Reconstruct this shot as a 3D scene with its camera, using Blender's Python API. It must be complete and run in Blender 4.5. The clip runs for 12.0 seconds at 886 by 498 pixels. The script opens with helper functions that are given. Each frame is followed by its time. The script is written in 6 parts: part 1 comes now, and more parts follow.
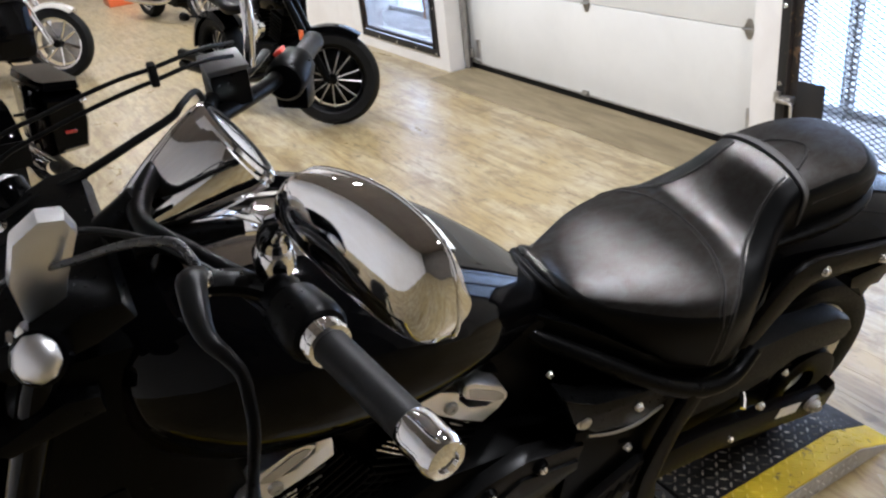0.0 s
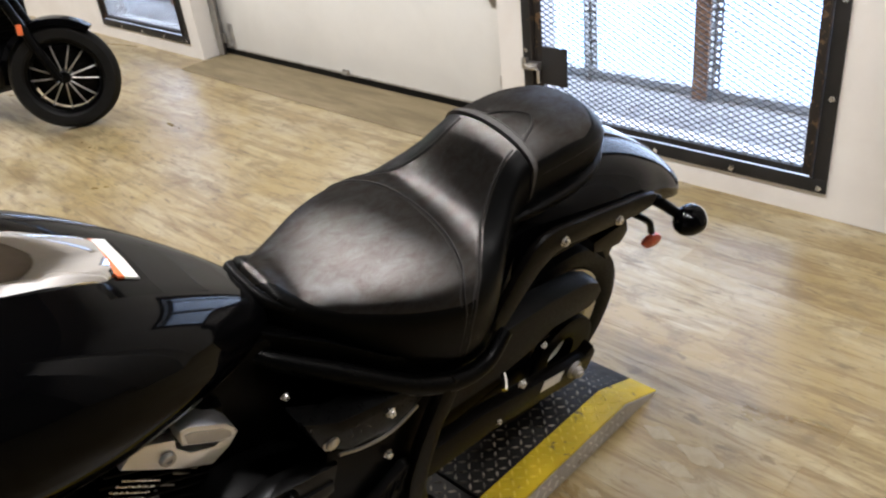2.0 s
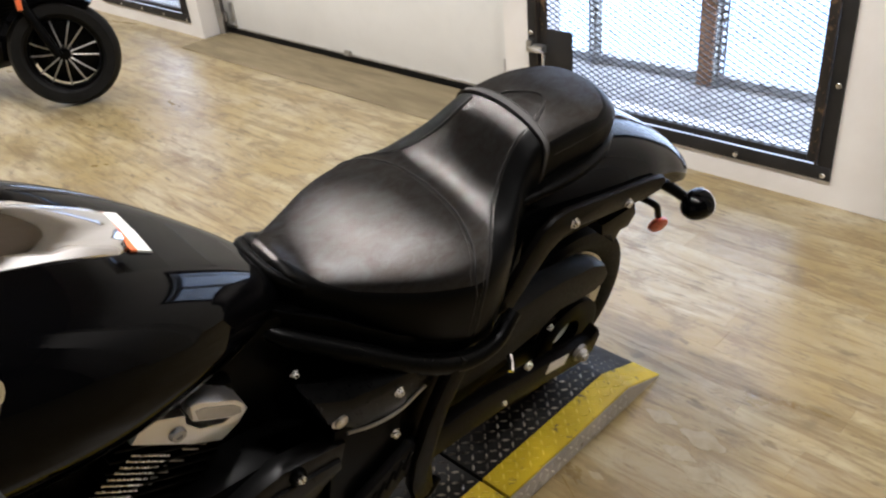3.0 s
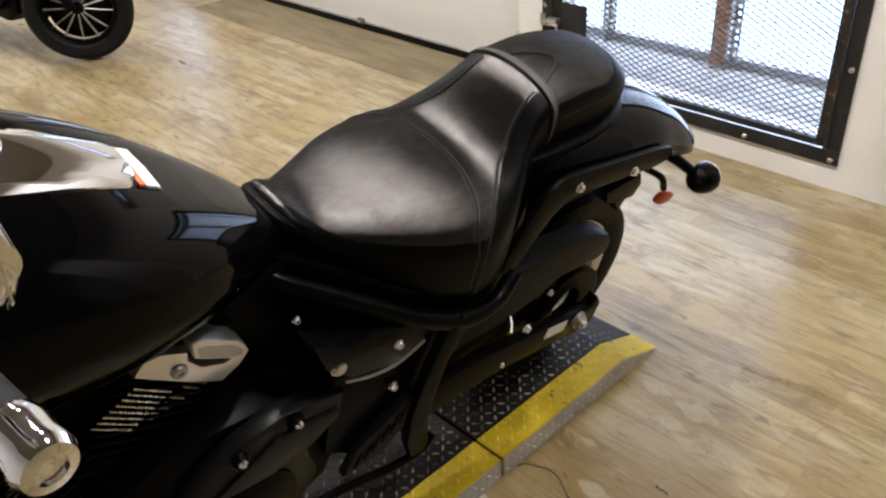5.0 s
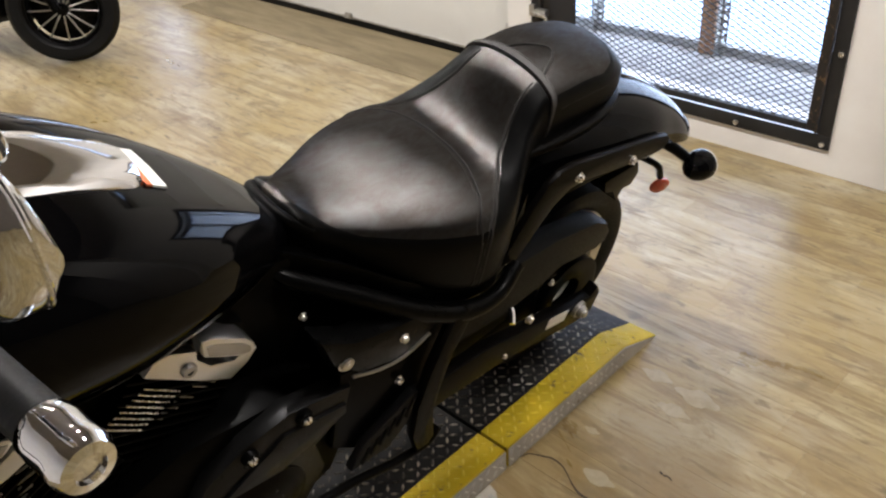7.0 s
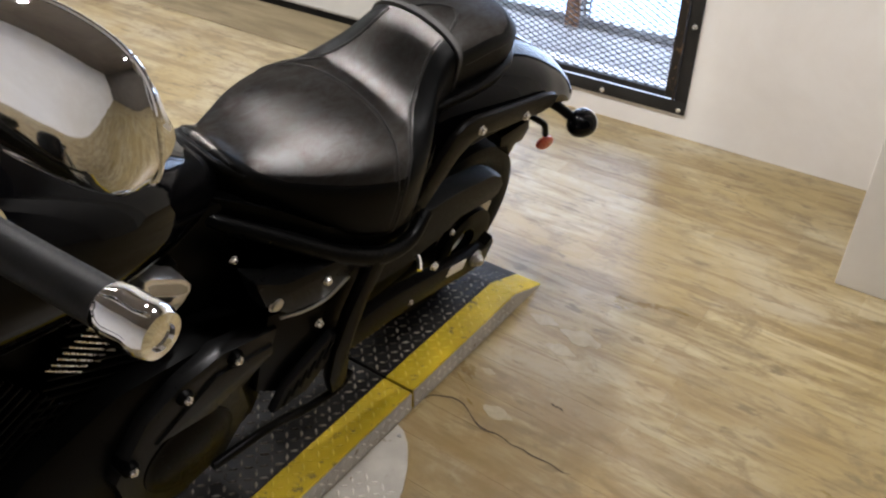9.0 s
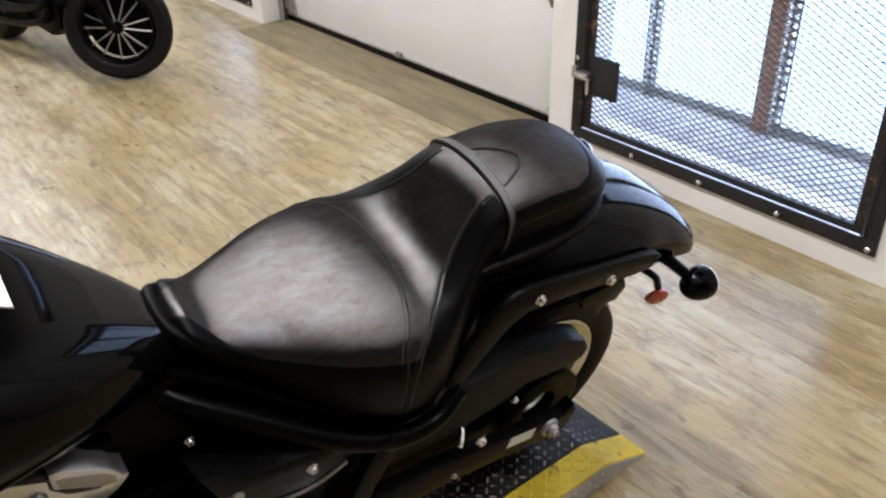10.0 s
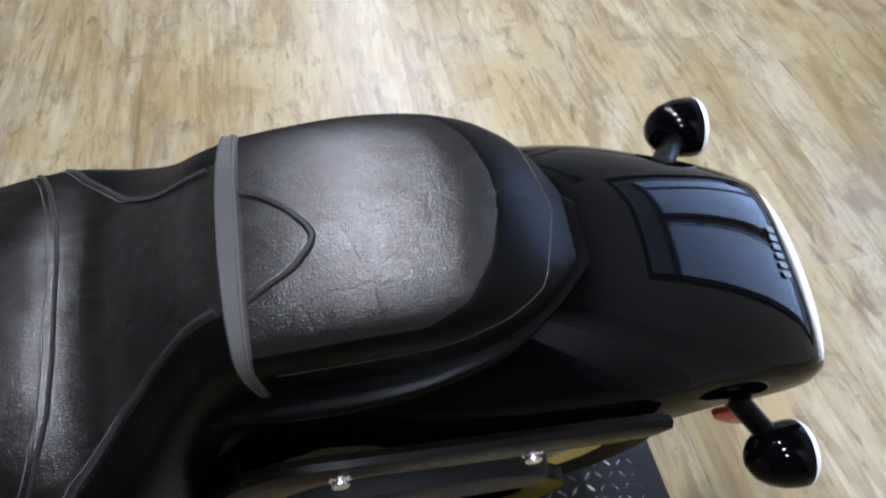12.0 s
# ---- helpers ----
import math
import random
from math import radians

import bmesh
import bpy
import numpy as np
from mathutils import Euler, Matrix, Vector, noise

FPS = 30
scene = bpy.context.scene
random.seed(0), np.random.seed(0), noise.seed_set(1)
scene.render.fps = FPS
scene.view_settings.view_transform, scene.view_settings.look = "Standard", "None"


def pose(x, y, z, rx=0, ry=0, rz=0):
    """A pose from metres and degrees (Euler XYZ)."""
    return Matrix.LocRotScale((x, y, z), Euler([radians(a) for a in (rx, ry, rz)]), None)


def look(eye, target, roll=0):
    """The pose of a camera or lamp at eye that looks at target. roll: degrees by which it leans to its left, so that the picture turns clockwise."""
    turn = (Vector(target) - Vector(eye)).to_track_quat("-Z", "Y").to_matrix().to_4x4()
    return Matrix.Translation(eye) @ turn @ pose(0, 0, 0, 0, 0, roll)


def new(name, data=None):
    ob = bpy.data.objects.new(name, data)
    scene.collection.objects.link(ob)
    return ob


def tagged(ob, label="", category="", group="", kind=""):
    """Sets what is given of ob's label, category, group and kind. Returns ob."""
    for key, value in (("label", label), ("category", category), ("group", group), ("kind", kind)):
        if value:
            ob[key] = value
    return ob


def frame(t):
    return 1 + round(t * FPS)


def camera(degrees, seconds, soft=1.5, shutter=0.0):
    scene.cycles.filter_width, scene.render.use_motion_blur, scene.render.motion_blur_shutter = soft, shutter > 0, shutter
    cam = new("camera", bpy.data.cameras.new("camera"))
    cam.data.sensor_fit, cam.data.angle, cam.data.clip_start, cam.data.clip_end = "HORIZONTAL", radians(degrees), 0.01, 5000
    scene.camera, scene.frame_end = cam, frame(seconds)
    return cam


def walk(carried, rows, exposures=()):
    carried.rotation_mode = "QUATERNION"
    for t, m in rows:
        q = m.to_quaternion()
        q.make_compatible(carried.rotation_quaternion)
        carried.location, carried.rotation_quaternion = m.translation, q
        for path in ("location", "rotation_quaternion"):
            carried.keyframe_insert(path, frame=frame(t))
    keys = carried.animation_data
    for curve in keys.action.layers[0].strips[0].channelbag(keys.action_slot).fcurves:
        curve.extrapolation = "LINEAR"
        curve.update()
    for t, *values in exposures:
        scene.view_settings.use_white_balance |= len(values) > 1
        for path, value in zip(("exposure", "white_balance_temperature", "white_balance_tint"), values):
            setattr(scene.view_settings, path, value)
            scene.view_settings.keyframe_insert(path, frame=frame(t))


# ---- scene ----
cam = camera(57.0, 12.0, 2.3)
PATH = [
    (0, (2.469, -3.095, 1.651), (0.877, -2.282, 0.754), -7.1),
    (0.5, (2.496, -3.017, 1.62), (1.087, -1.939, 0.697), -5.1),
    (1, (2.488, -2.991, 1.6), (1.166, -1.866, 0.608), -4.6),
    (1.5, (2.45, -2.949, 1.605), (1.142, -1.809, 0.609), -4.5),
    (2, (2.427, -2.892, 1.599), (1.144, -1.72, 0.607), -6.9),
    (2.5, (2.416, -2.893, 1.591), (1.126, -1.722, 0.609), -5.7),
    (3, (2.406, -2.91, 1.59), (1.142, -1.747, 0.565), -6.0),
    (3.2, (2.4, -2.917, 1.585), (1.141, -1.749, 0.557), -5.4),
    (4.8, (2.417, -2.933, 1.573), (1.183, -1.774, 0.506), -4.0),
    (5, (2.427, -2.934, 1.563), (1.174, -1.8, 0.493), -3.7),
    (5.5, (2.415, -2.935, 1.552), (1.158, -1.823, 0.465), -4.1),
    (6, (2.417, -2.938, 1.552), (1.168, -1.822, 0.459), -3.1),
    (6.5, (2.431, -2.932, 1.564), (1.152, -1.817, 0.506), -5.5),
    (6.7, (2.418, -2.938, 1.561), (1.166, -1.806, 0.488), -4.8),
    (8.3, (2.405, -3.126, 1.604), (1.231, -1.913, 0.53), -5.5),
    (8.5, (2.401, -3.156, 1.596), (1.36, -1.869, 0.474), 1.4),
    (9, (2.411, -3.114, 1.577), (1.46, -1.776, 0.435), 0.5),
    (9.5, (2.408, -2.853, 1.59), (1.211, -1.612, 0.577), 1.8),
    (10, (2.403, -2.631, 1.615), (1.043, -1.587, 0.586), -1.8),
    (10.5, (2.274, -2.473, 1.586), (0.858, -1.469, 0.593), -0.4),
    (11, (2.12, -2.22, 1.585), (0.693, -1.508, 0.378), -10.6),
    (11.5, (2.093, -1.855, 1.569), (0.613, -1.6, 0.249), -11.6),
    (11.8, (2.005, -1.716, 1.549), (0.65, -1.529, 0.09), -9.4),
    (12, (1.926, -1.659, 1.514), (0.613, -1.542, 0.01), -7.9),
]
# seconds, stops, kelvin, tint
TINTS = [(0, 0.12, 5800, 12), (1, -0.04, 6250, 12), (2.5, -0.07, 6300, 12), (5.5, -0.09, 6450, 12), (8.5, -0.05, 6350, 12), (9.5, -0.09, 6100, 12), (10.5, -0.11, 5850, 12), (11, -0.10, 5600, 12), (11.5, 0.0, 5400, 13), (12, 0.10, 5300, 13)]
walk(cam, [(t, look(eye, target, roll)) for t, eye, target, roll in PATH], TINTS)

# ---- world and light ----
world = bpy.data.worlds.new("overcast_sky")
scene.world = world
world.use_nodes = True
wn = world.node_tree
sky = wn.nodes.new("ShaderNodeTexSky")
sky.sky_type, sky.sun_disc = "NISHITA", False
sky.sun_elevation, sky.sun_rotation = radians(35), radians(200)
wn.links.new(sky.outputs["Color"], wn.nodes["Background"].inputs["Color"])
wn.nodes["Background"].inputs["Strength"].default_value = 0.12

sun_data = bpy.data.lights.new("sun", "SUN")
sun_data.energy, sun_data.angle, sun_data.color = 0.8, radians(20), (1.0, 0.96, 0.9)
sun_lamp = new("sun", sun_data)
sun_lamp.matrix_world = look((4, 14, 12), (0, 0, 0))

LAMP_WATTS = 38.0
WINDOW_WATTS = 40.0
LAMP_COLOR = (1.0, 0.955, 0.905)
WINDOW_COLOR = (0.88, 0.945, 1.0)
scene.view_settings.exposure = 0.0


# ---- materials ----
def nodes_of(name):
    m = bpy.data.materials.new(name)
    m.use_nodes = True
    return m, m.node_tree, m.node_tree.nodes["Principled BSDF"]


def link(nt, a, b):
    nt.links.new(a, b)


def coords(nt, scale=(1, 1, 1), space="Object", rot=(0, 0, 0)):
    mp = nt.nodes.new("ShaderNodeMapping")
    if space == "World":
        tc, space = nt.nodes.new("ShaderNodeNewGeometry"), "Position"
    else:
        tc = nt.nodes.new("ShaderNodeTexCoord")
    mp.inputs["Scale"].default_value = scale
    mp.inputs["Rotation"].default_value = rot
    link(nt, tc.outputs[space], mp.inputs["Vector"])
    return mp.outputs["Vector"]


def noise_tex(nt, vec, scale, detail=4.0, rough=0.55, dist=0.0):
    n = nt.nodes.new("ShaderNodeTexNoise")
    n.inputs["Scale"].default_value = scale
    n.inputs["Detail"].default_value = detail
    n.inputs["Roughness"].default_value = rough
    n.inputs["Distortion"].default_value = dist
    link(nt, vec, n.inputs["Vector"])
    return n.outputs["Fac"]


def ramp_of(nt, fac, stops):
    r = nt.nodes.new("ShaderNodeValToRGB")
    els = r.color_ramp.elements
    while len(els) < len(stops):
        els.new(0.5)
    for e, (p, c) in zip(els, stops):
        e.position = p
        e.color = c if len(c) == 4 else (*c, 1)
    link(nt, fac, r.inputs["Fac"])
    return r.outputs["Color"]


def spread(nt, fac, a, b, c, d):
    r = nt.nodes.new("ShaderNodeMapRange")
    for k, v in zip(("From Min", "From Max", "To Min", "To Max"), (a, b, c, d)):
        r.inputs[k].default_value = v
    link(nt, fac, r.inputs["Value"])
    return r.outputs["Result"]


def mixed(nt, fac, a, b, mode="MIX"):
    m = nt.nodes.new("ShaderNodeMix")
    m.data_type, m.blend_type = "RGBA", mode
    for k, v in (("Factor", fac), ("A", a), ("B", b)):
        sock = [s for s in m.inputs if s.name == k and (k == "Factor" and s.type == "VALUE" or s.type == "RGBA")][0]
        if isinstance(v, (int, float)):
            sock.default_value = v
        elif isinstance(v, tuple):
            sock.default_value = (*v, 1)
        else:
            link(nt, v, sock)
    return [s for s in m.outputs if s.type == "RGBA"][0]


def bumped(nt, bsdf, height, strength=0.2, distance=0.002):
    b = nt.nodes.new("ShaderNodeBump")
    b.inputs["Strength"].default_value = strength
    b.inputs["Distance"].default_value = distance
    link(nt, height, b.inputs["Height"])
    link(nt, b.outputs["Normal"], bsdf.inputs["Normal"])


def surface(name, color, rough=0.5, metal=0.0, vary=0.15, scale=6.0, fine=80.0, bump=0.1, coat=0.0, rough_vary=0.1, space="Object", spec=0.5):
    """A painted, metal, rubber or plastic surface with blotches, fine grain and uneven gloss."""
    m, nt, b = nodes_of(name)
    v = coords(nt, space=space)
    big = noise_tex(nt, v, scale, 5.0)
    small = noise_tex(nt, v, fine, 3.0)
    dark = tuple(c * (1 - vary) for c in color)
    light = tuple(min(1.0, c * (1 + vary)) for c in color)
    col = ramp_of(nt, big, [(0.3, dark), (0.7, light)])
    link(nt, col, b.inputs["Base Color"])
    b.inputs["Metallic"].default_value = metal
    link(nt, spread(nt, small, 0.3, 0.7, max(0.0, rough - rough_vary), min(1.0, rough + rough_vary)), b.inputs["Roughness"])
    b.inputs["Coat Weight"].default_value = coat
    b.inputs["Specular IOR Level"].default_value = spec
    b.inputs["Coat Roughness"].default_value = 0.03
    if bump:
        bumped(nt, b, small, bump, 0.001)
    return m


def leather(name, color, rough, gloss_share):
    """Worn smooth leather: pebbled grain, soft wrinkles, and uneven polish."""
    m, nt, b = nodes_of(name)
    v = coords(nt)
    vor = nt.nodes.new("ShaderNodeTexVoronoi")
    vor.feature, vor.inputs["Scale"].default_value = "DISTANCE_TO_EDGE", 420.0
    link(nt, v, vor.inputs["Vector"])
    big = noise_tex(nt, v, 9.0, 6.0, 0.6, 0.6)
    wrinkle = noise_tex(nt, v, 50.0, 5.0, 0.55, 0.3)
    fold = noise_tex(nt, v, 14.0, 3.0, 0.45, 0.2)
    col = ramp_of(nt, big, [(0.35, tuple(c * 0.7 for c in color)), (0.7, tuple(c * 1.5 for c in color))])
    link(nt, col, b.inputs["Base Color"])
    b.inputs["Specular IOR Level"].default_value = 0.0
    b.inputs["Roughness"].default_value = 0.8
    polish = noise_tex(nt, v, 22.0, 7.0, 0.70, 0.3)
    gloss = nt.nodes.new("ShaderNodeBsdfGlossy")
    gloss.distribution = "BECKMANN"
    rubbed = noise_tex(nt, coords(nt, (1.0, 0.5, 1.0), rot=(0.2, 0.3, 0.6)), 40.0, 8.0, 0.75, 0.6)
    link(nt, mixed(nt, spread(nt, rubbed, 0.36, 0.64, 0.0, 1.0), (0.64, 0.55, 0.48), (1.0, 1.0, 1.0)), gloss.inputs["Color"])
    link(nt, spread(nt, polish, 0.3, 0.7, rough - 0.02, rough + 0.03), gloss.inputs["Roughness"])
    add = nt.nodes.new("ShaderNodeMath")
    add.operation = "MULTIPLY_ADD"
    link(nt, wrinkle, add.inputs[0])
    add.inputs[1].default_value = 1.3
    link(nt, vor.outputs["Distance"], add.inputs[2])
    add2 = nt.nodes.new("ShaderNodeMath")
    add2.operation = "MULTIPLY_ADD"
    link(nt, fold, add2.inputs[0])
    add2.inputs[1].default_value = 3.0
    link(nt, add.outputs[0], add2.inputs[2])
    warp = nt.nodes.new("ShaderNodeTexNoise")
    warp.inputs["Scale"].default_value = 12.0
    link(nt, v, warp.inputs["Vector"])
    bent = nt.nodes.new("ShaderNodeVectorMath")
    bent.operation, bent.inputs[1].default_value = "MULTIPLY_ADD", (0.09, 0.09, 0.09)
    link(nt, warp.outputs["Color"], bent.inputs[0])
    link(nt, v, bent.inputs[2])
    cells = nt.nodes.new("ShaderNodeTexVoronoi")
    cells.feature, cells.inputs["Scale"].default_value = "DISTANCE_TO_EDGE", 19.0
    link(nt, bent.outputs["Vector"], cells.inputs["Vector"])
    crease = nt.nodes.new("ShaderNodeMath")
    crease.operation = "MULTIPLY"
    link(nt, spread(nt, cells.outputs["Distance"], 0.0, 0.05, -0.35, 0.0), crease.inputs[0])
    link(nt, spread(nt, big, 0.48, 0.62, 0.0, 1.0), crease.inputs[1])
    add3 = nt.nodes.new("ShaderNodeMath")
    add3.operation = "ADD"
    link(nt, add2.outputs[0], add3.inputs[0])
    link(nt, crease.outputs[0], add3.inputs[1])
    bumped(nt, b, add3.outputs[0], 0.32, 0.0016)
    normal = b.inputs["Normal"].links[0].from_socket
    link(nt, normal, gloss.inputs["Normal"])
    mix = nt.nodes.new("ShaderNodeMixShader")
    mix.inputs["Fac"].default_value = gloss_share
    link(nt, b.outputs[0], mix.inputs[1])
    link(nt, gloss.outputs[0], mix.inputs[2])
    out = [n for n in nt.nodes if n.type == "OUTPUT_MATERIAL"][0]
    link(nt, mix.outputs[0], out.inputs["Surface"])
    return m


def plank_vinyl():
    """Light oak-look vinyl boards: streaks along the board, cloudy grey wear, one tone for each board."""
    m, nt, b = nodes_of("vinyl_oak")
    v = coords(nt, (0.55, 9.0, 1.0), "Object")
    info = nt.nodes.new("ShaderNodeObjectInfo")
    geo = nt.nodes.new("ShaderNodeNewGeometry")
    rnd = nt.nodes.new("ShaderNodeMath")
    rnd.operation = "ADD"
    link(nt, info.outputs["Random"], rnd.inputs[0])
    link(nt, geo.outputs["Random Per Island"], rnd.inputs[1])
    off = nt.nodes.new("ShaderNodeVectorMath")
    off.operation = "ADD"
    cmb = nt.nodes.new("ShaderNodeCombineXYZ")
    mu = nt.nodes.new("ShaderNodeMath")
    mu.operation, mu.inputs[1].default_value = "MULTIPLY", 37.0
    link(nt, rnd.outputs[0], mu.inputs[0])
    link(nt, mu.outputs[0], cmb.inputs["X"])
    link(nt, mu.outputs[0], cmb.inputs["Z"])
    link(nt, v, off.inputs[0])
    link(nt, cmb.outputs[0], off.inputs[1])
    grain = noise_tex(nt, off.outputs[0], 2.6, 7.0, 0.62, 0.7)
    col = ramp_of(nt, grain, [(0.20, (0.15, 0.112, 0.054)), (0.40, (0.285, 0.222, 0.118)), (0.56, (0.42, 0.35, 0.21)), (0.76, (0.53, 0.465, 0.31))])
    pale = nt.nodes.new("ShaderNodeMapRange")
    link(nt, info.outputs["Random"], pale.inputs["Value"])
    pale.inputs["To Min"].default_value, pale.inputs["To Max"].default_value = 0.0, 0.6
    col = mixed(nt, pale.outputs["Result"], col, (0.44, 0.395, 0.29))
    deep = nt.nodes.new("ShaderNodeMapRange")
    link(nt, info.outputs["Random"], deep.inputs["Value"])
    deep.inputs["From Min"].default_value, deep.inputs["From Max"].default_value = 0.35, 0.0
    deep.inputs["To Min"].default_value, deep.inputs["To Max"].default_value = 0.0, 0.58
    col = mixed(nt, deep.outputs["Result"], col, (0.24, 0.175, 0.09))
    cloud = noise_tex(nt, coords(nt, (1.3, 8.0, 1.0), "World"), 2.4, 7.0, 0.62, 0.8)
    col = mixed(nt, spread(nt, cloud, 0.47, 0.66, 0.0, 0.7), col, (0.17, 0.12, 0.055))
    wv = coords(nt, (1.0, 2.2, 1.0), "World")
    wear = noise_tex(nt, wv, 1.9, 7.0, 0.65, 0.5)
    col = mixed(nt, spread(nt, wear, 0.48, 0.66, 0.0, 0.6), col, (0.45, 0.41, 0.33))
    ochre = noise_tex(nt, coords(nt, (0.9, 1.6, 1.0), "World"), 1.7, 8.0, 0.68, 0.7)
    col = mixed(nt, spread(nt, ochre, 0.44, 0.60, 0.0, 0.68), col, (0.33, 0.252, 0.112))
    dirt = noise_tex(nt, coords(nt, (1.0, 1.3, 1.0), "World"), 5.5, 8.0, 0.7, 0.4)
    col = mixed(nt, spread(nt, dirt, 0.53, 0.65, 0.0, 0.68), col, (0.17, 0.13, 0.075))
    knots = noise_tex(nt, coords(nt, (2.2, 9.0, 1.0), "World"), 3.0, 5.0, 0.6, 0.6)
    col = mixed(nt, spread(nt, knots, 0.58, 0.68, 0.0, 0.75), col, (0.12, 0.09, 0.052))
    speck = noise_tex(nt, coords(nt, (1.0, 1.8, 1.0), "World"), 26.0, 4.0, 0.6, 0.3)
    col = mixed(nt, spread(nt, speck, 0.60, 0.70, 0.0, 0.45), col, (0.12, 0.09, 0.055))
    smear = noise_tex(nt, coords(nt, (0.8, 6.0, 1.0), "World"), 3.1, 8.0, 0.66, 1.0)
    col = mixed(nt, spread(nt, smear, 0.50, 0.62, 0.0, 0.6), col, (0.16, 0.105, 0.042))
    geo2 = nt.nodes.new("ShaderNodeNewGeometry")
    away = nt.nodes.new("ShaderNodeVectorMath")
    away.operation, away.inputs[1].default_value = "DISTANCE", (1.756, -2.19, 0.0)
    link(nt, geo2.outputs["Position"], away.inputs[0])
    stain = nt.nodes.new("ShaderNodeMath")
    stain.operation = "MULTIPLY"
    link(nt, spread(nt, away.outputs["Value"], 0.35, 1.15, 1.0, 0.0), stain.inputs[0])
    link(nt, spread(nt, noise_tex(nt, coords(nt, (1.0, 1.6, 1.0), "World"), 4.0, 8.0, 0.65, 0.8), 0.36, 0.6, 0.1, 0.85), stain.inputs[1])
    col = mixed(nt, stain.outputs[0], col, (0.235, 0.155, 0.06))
    col = mixed(nt, 1.0, col, (0.87, 0.845, 0.765), "MULTIPLY")
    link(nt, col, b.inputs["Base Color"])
    fine = noise_tex(nt, coords(nt, (20, 160, 1), "World"), 4.0, 3.0)
    link(nt, spread(nt, wear, 0.3, 0.7, 0.26, 0.42), b.inputs["Roughness"])
    b.inputs["Specular IOR Level"].default_value = 0.6
    bumped(nt, b, fine, 0.12, 0.0006)
    return m


def mottled(name, stops, scale=3.0, rough=0.8, bump=0.3, fine=40.0, stretch=(1, 1, 1)):
    m, nt, b = nodes_of(name)
    v = coords(nt, stretch)
    n = noise_tex(nt, v, scale, 9.0, 0.65, 0.4)
    link(nt, ramp_of(nt, n, stops), b.inputs["Base Color"])
    f = noise_tex(nt, v, fine, 5.0)
    link(nt, spread(nt, f, 0.3, 0.7, rough - 0.1, min(1.0, rough + 0.1)), b.inputs["Roughness"])
    bumped(nt, b, f, bump, 0.002)
    return m


def worn_paint(name, paint, under, rough, amount, scale=18.0, metal_under=1.0):
    """Paint rubbed through to the metal below in patches."""
    m, nt, b = nodes_of(name)
    v = coords(nt)
    n = noise_tex(nt, v, scale, 8.0, 0.7, 0.3)
    mask = spread(nt, n, amount, amount + 0.05, 0.0, 1.0)
    tone = ramp_of(nt, noise_tex(nt, v, 7.0, 6.0), [(0.3, tuple(c * 0.7 for c in paint)), (0.7, tuple(min(1, c * 1.15) for c in paint))])
    link(nt, mixed(nt, mask, tone, under), b.inputs["Base Color"])
    link(nt, spread(nt, mask, 0, 1, 0.0, metal_under), b.inputs["Metallic"])
    link(nt, spread(nt, n, 0.3, 0.7, rough - 0.08, rough + 0.12), b.inputs["Roughness"])
    b.inputs["Specular IOR Level"].default_value = 0.22
    bumped(nt, b, n, 0.2, 0.001)
    return m


BLACK_PAINT = surface("black_gloss_paint", (0.001, 0.001, 0.0012), 0.05, 0.0, 0.3, 4.0, 300.0, 0.0, 0.0, 0.02, spec=0.10)
SATIN_BLACK = surface("satin_black_metal", (0.0012, 0.0012, 0.0012), 0.32, 0.0, 0.3, 9.0, 120.0, 0.04, 0.0, 0.06, spec=0.08)
BROWN_BLACK = surface("powder_coated_black", (0.002, 0.0016, 0.0013), 0.36, 0.0, 0.4, 12.0, 160.0, 0.05, 0.0, 0.1, spec=0.06)
ENGINE_BLACK = surface("engine_black", (0.0012, 0.0012, 0.0012), 0.32, 0.0, 0.3, 12.0, 200.0, 0.03, 0.0, 0.05, spec=0.045)
CHROME = surface("chrome", (0.86, 0.86, 0.87), 0.05, 1.0, 0.03, 5.0, 40.0, 0.0, 0.0, 0.01)
SILVER = surface("brushed_alloy", (0.62, 0.60, 0.56), 0.32, 1.0, 0.1, 14.0, 60.0, 0.0, 0.0, 0.02)
DULL_STEEL = surface("dull_steel", (0.42, 0.41, 0.39), 0.42, 1.0, 0.2, 14.0, 60.0, 0.0, 0.0, 0.03)
BRIGHT_ALLOY = surface("bright_polished_alloy", (0.82, 0.82, 0.83), 0.36, 1.0, 0.05, 14.0, 60.0, 0.0, 0.0, 0.03)
COVER_GREY = surface("satin_engine_cover", (0.006, 0.006, 0.006), 0.33, 0.0, 0.3, 9.0, 120.0, 0.04, 0.0, 0.06, spec=0.15)
PIPING = surface("worn_piping", (0.018, 0.017, 0.016), 0.42, 0.0, 0.3, 30.0, 300.0, 0.1, 0.0, 0.08, spec=0.2)
BOLT_STEEL = surface("bolt_steel", (0.75, 0.74, 0.72), 0.25, 1.0, 0.1, 40.0, 300.0, 0.0, 0.0, 0.08)
RUBBER = surface("rubber", (0.005, 0.005, 0.005), 0.5, 0.0, 0.3, 14.0, 260.0, 0.1, 0.0, 0.1, spec=0.14)
TYRE_RUBBER = surface("tyre_rubber", (0.006, 0.006, 0.006), 0.6, 0.0, 0.35, 9.0, 150.0, 0.2, 0.0, 0.1, spec=0.16)
SATIN_GREY = surface("satin_dark_grey_metal", (0.035, 0.034, 0.034), 0.34, 0.3, 0.2, 12.0, 120.0, 0.04, 0.0, 0.06)
CABLE = surface("sleeved_cable", (0.016, 0.016, 0.016), 0.30, 0.0, 0.3, 30.0, 200.0, 0.05, 0.0, 0.06, spec=0.6)
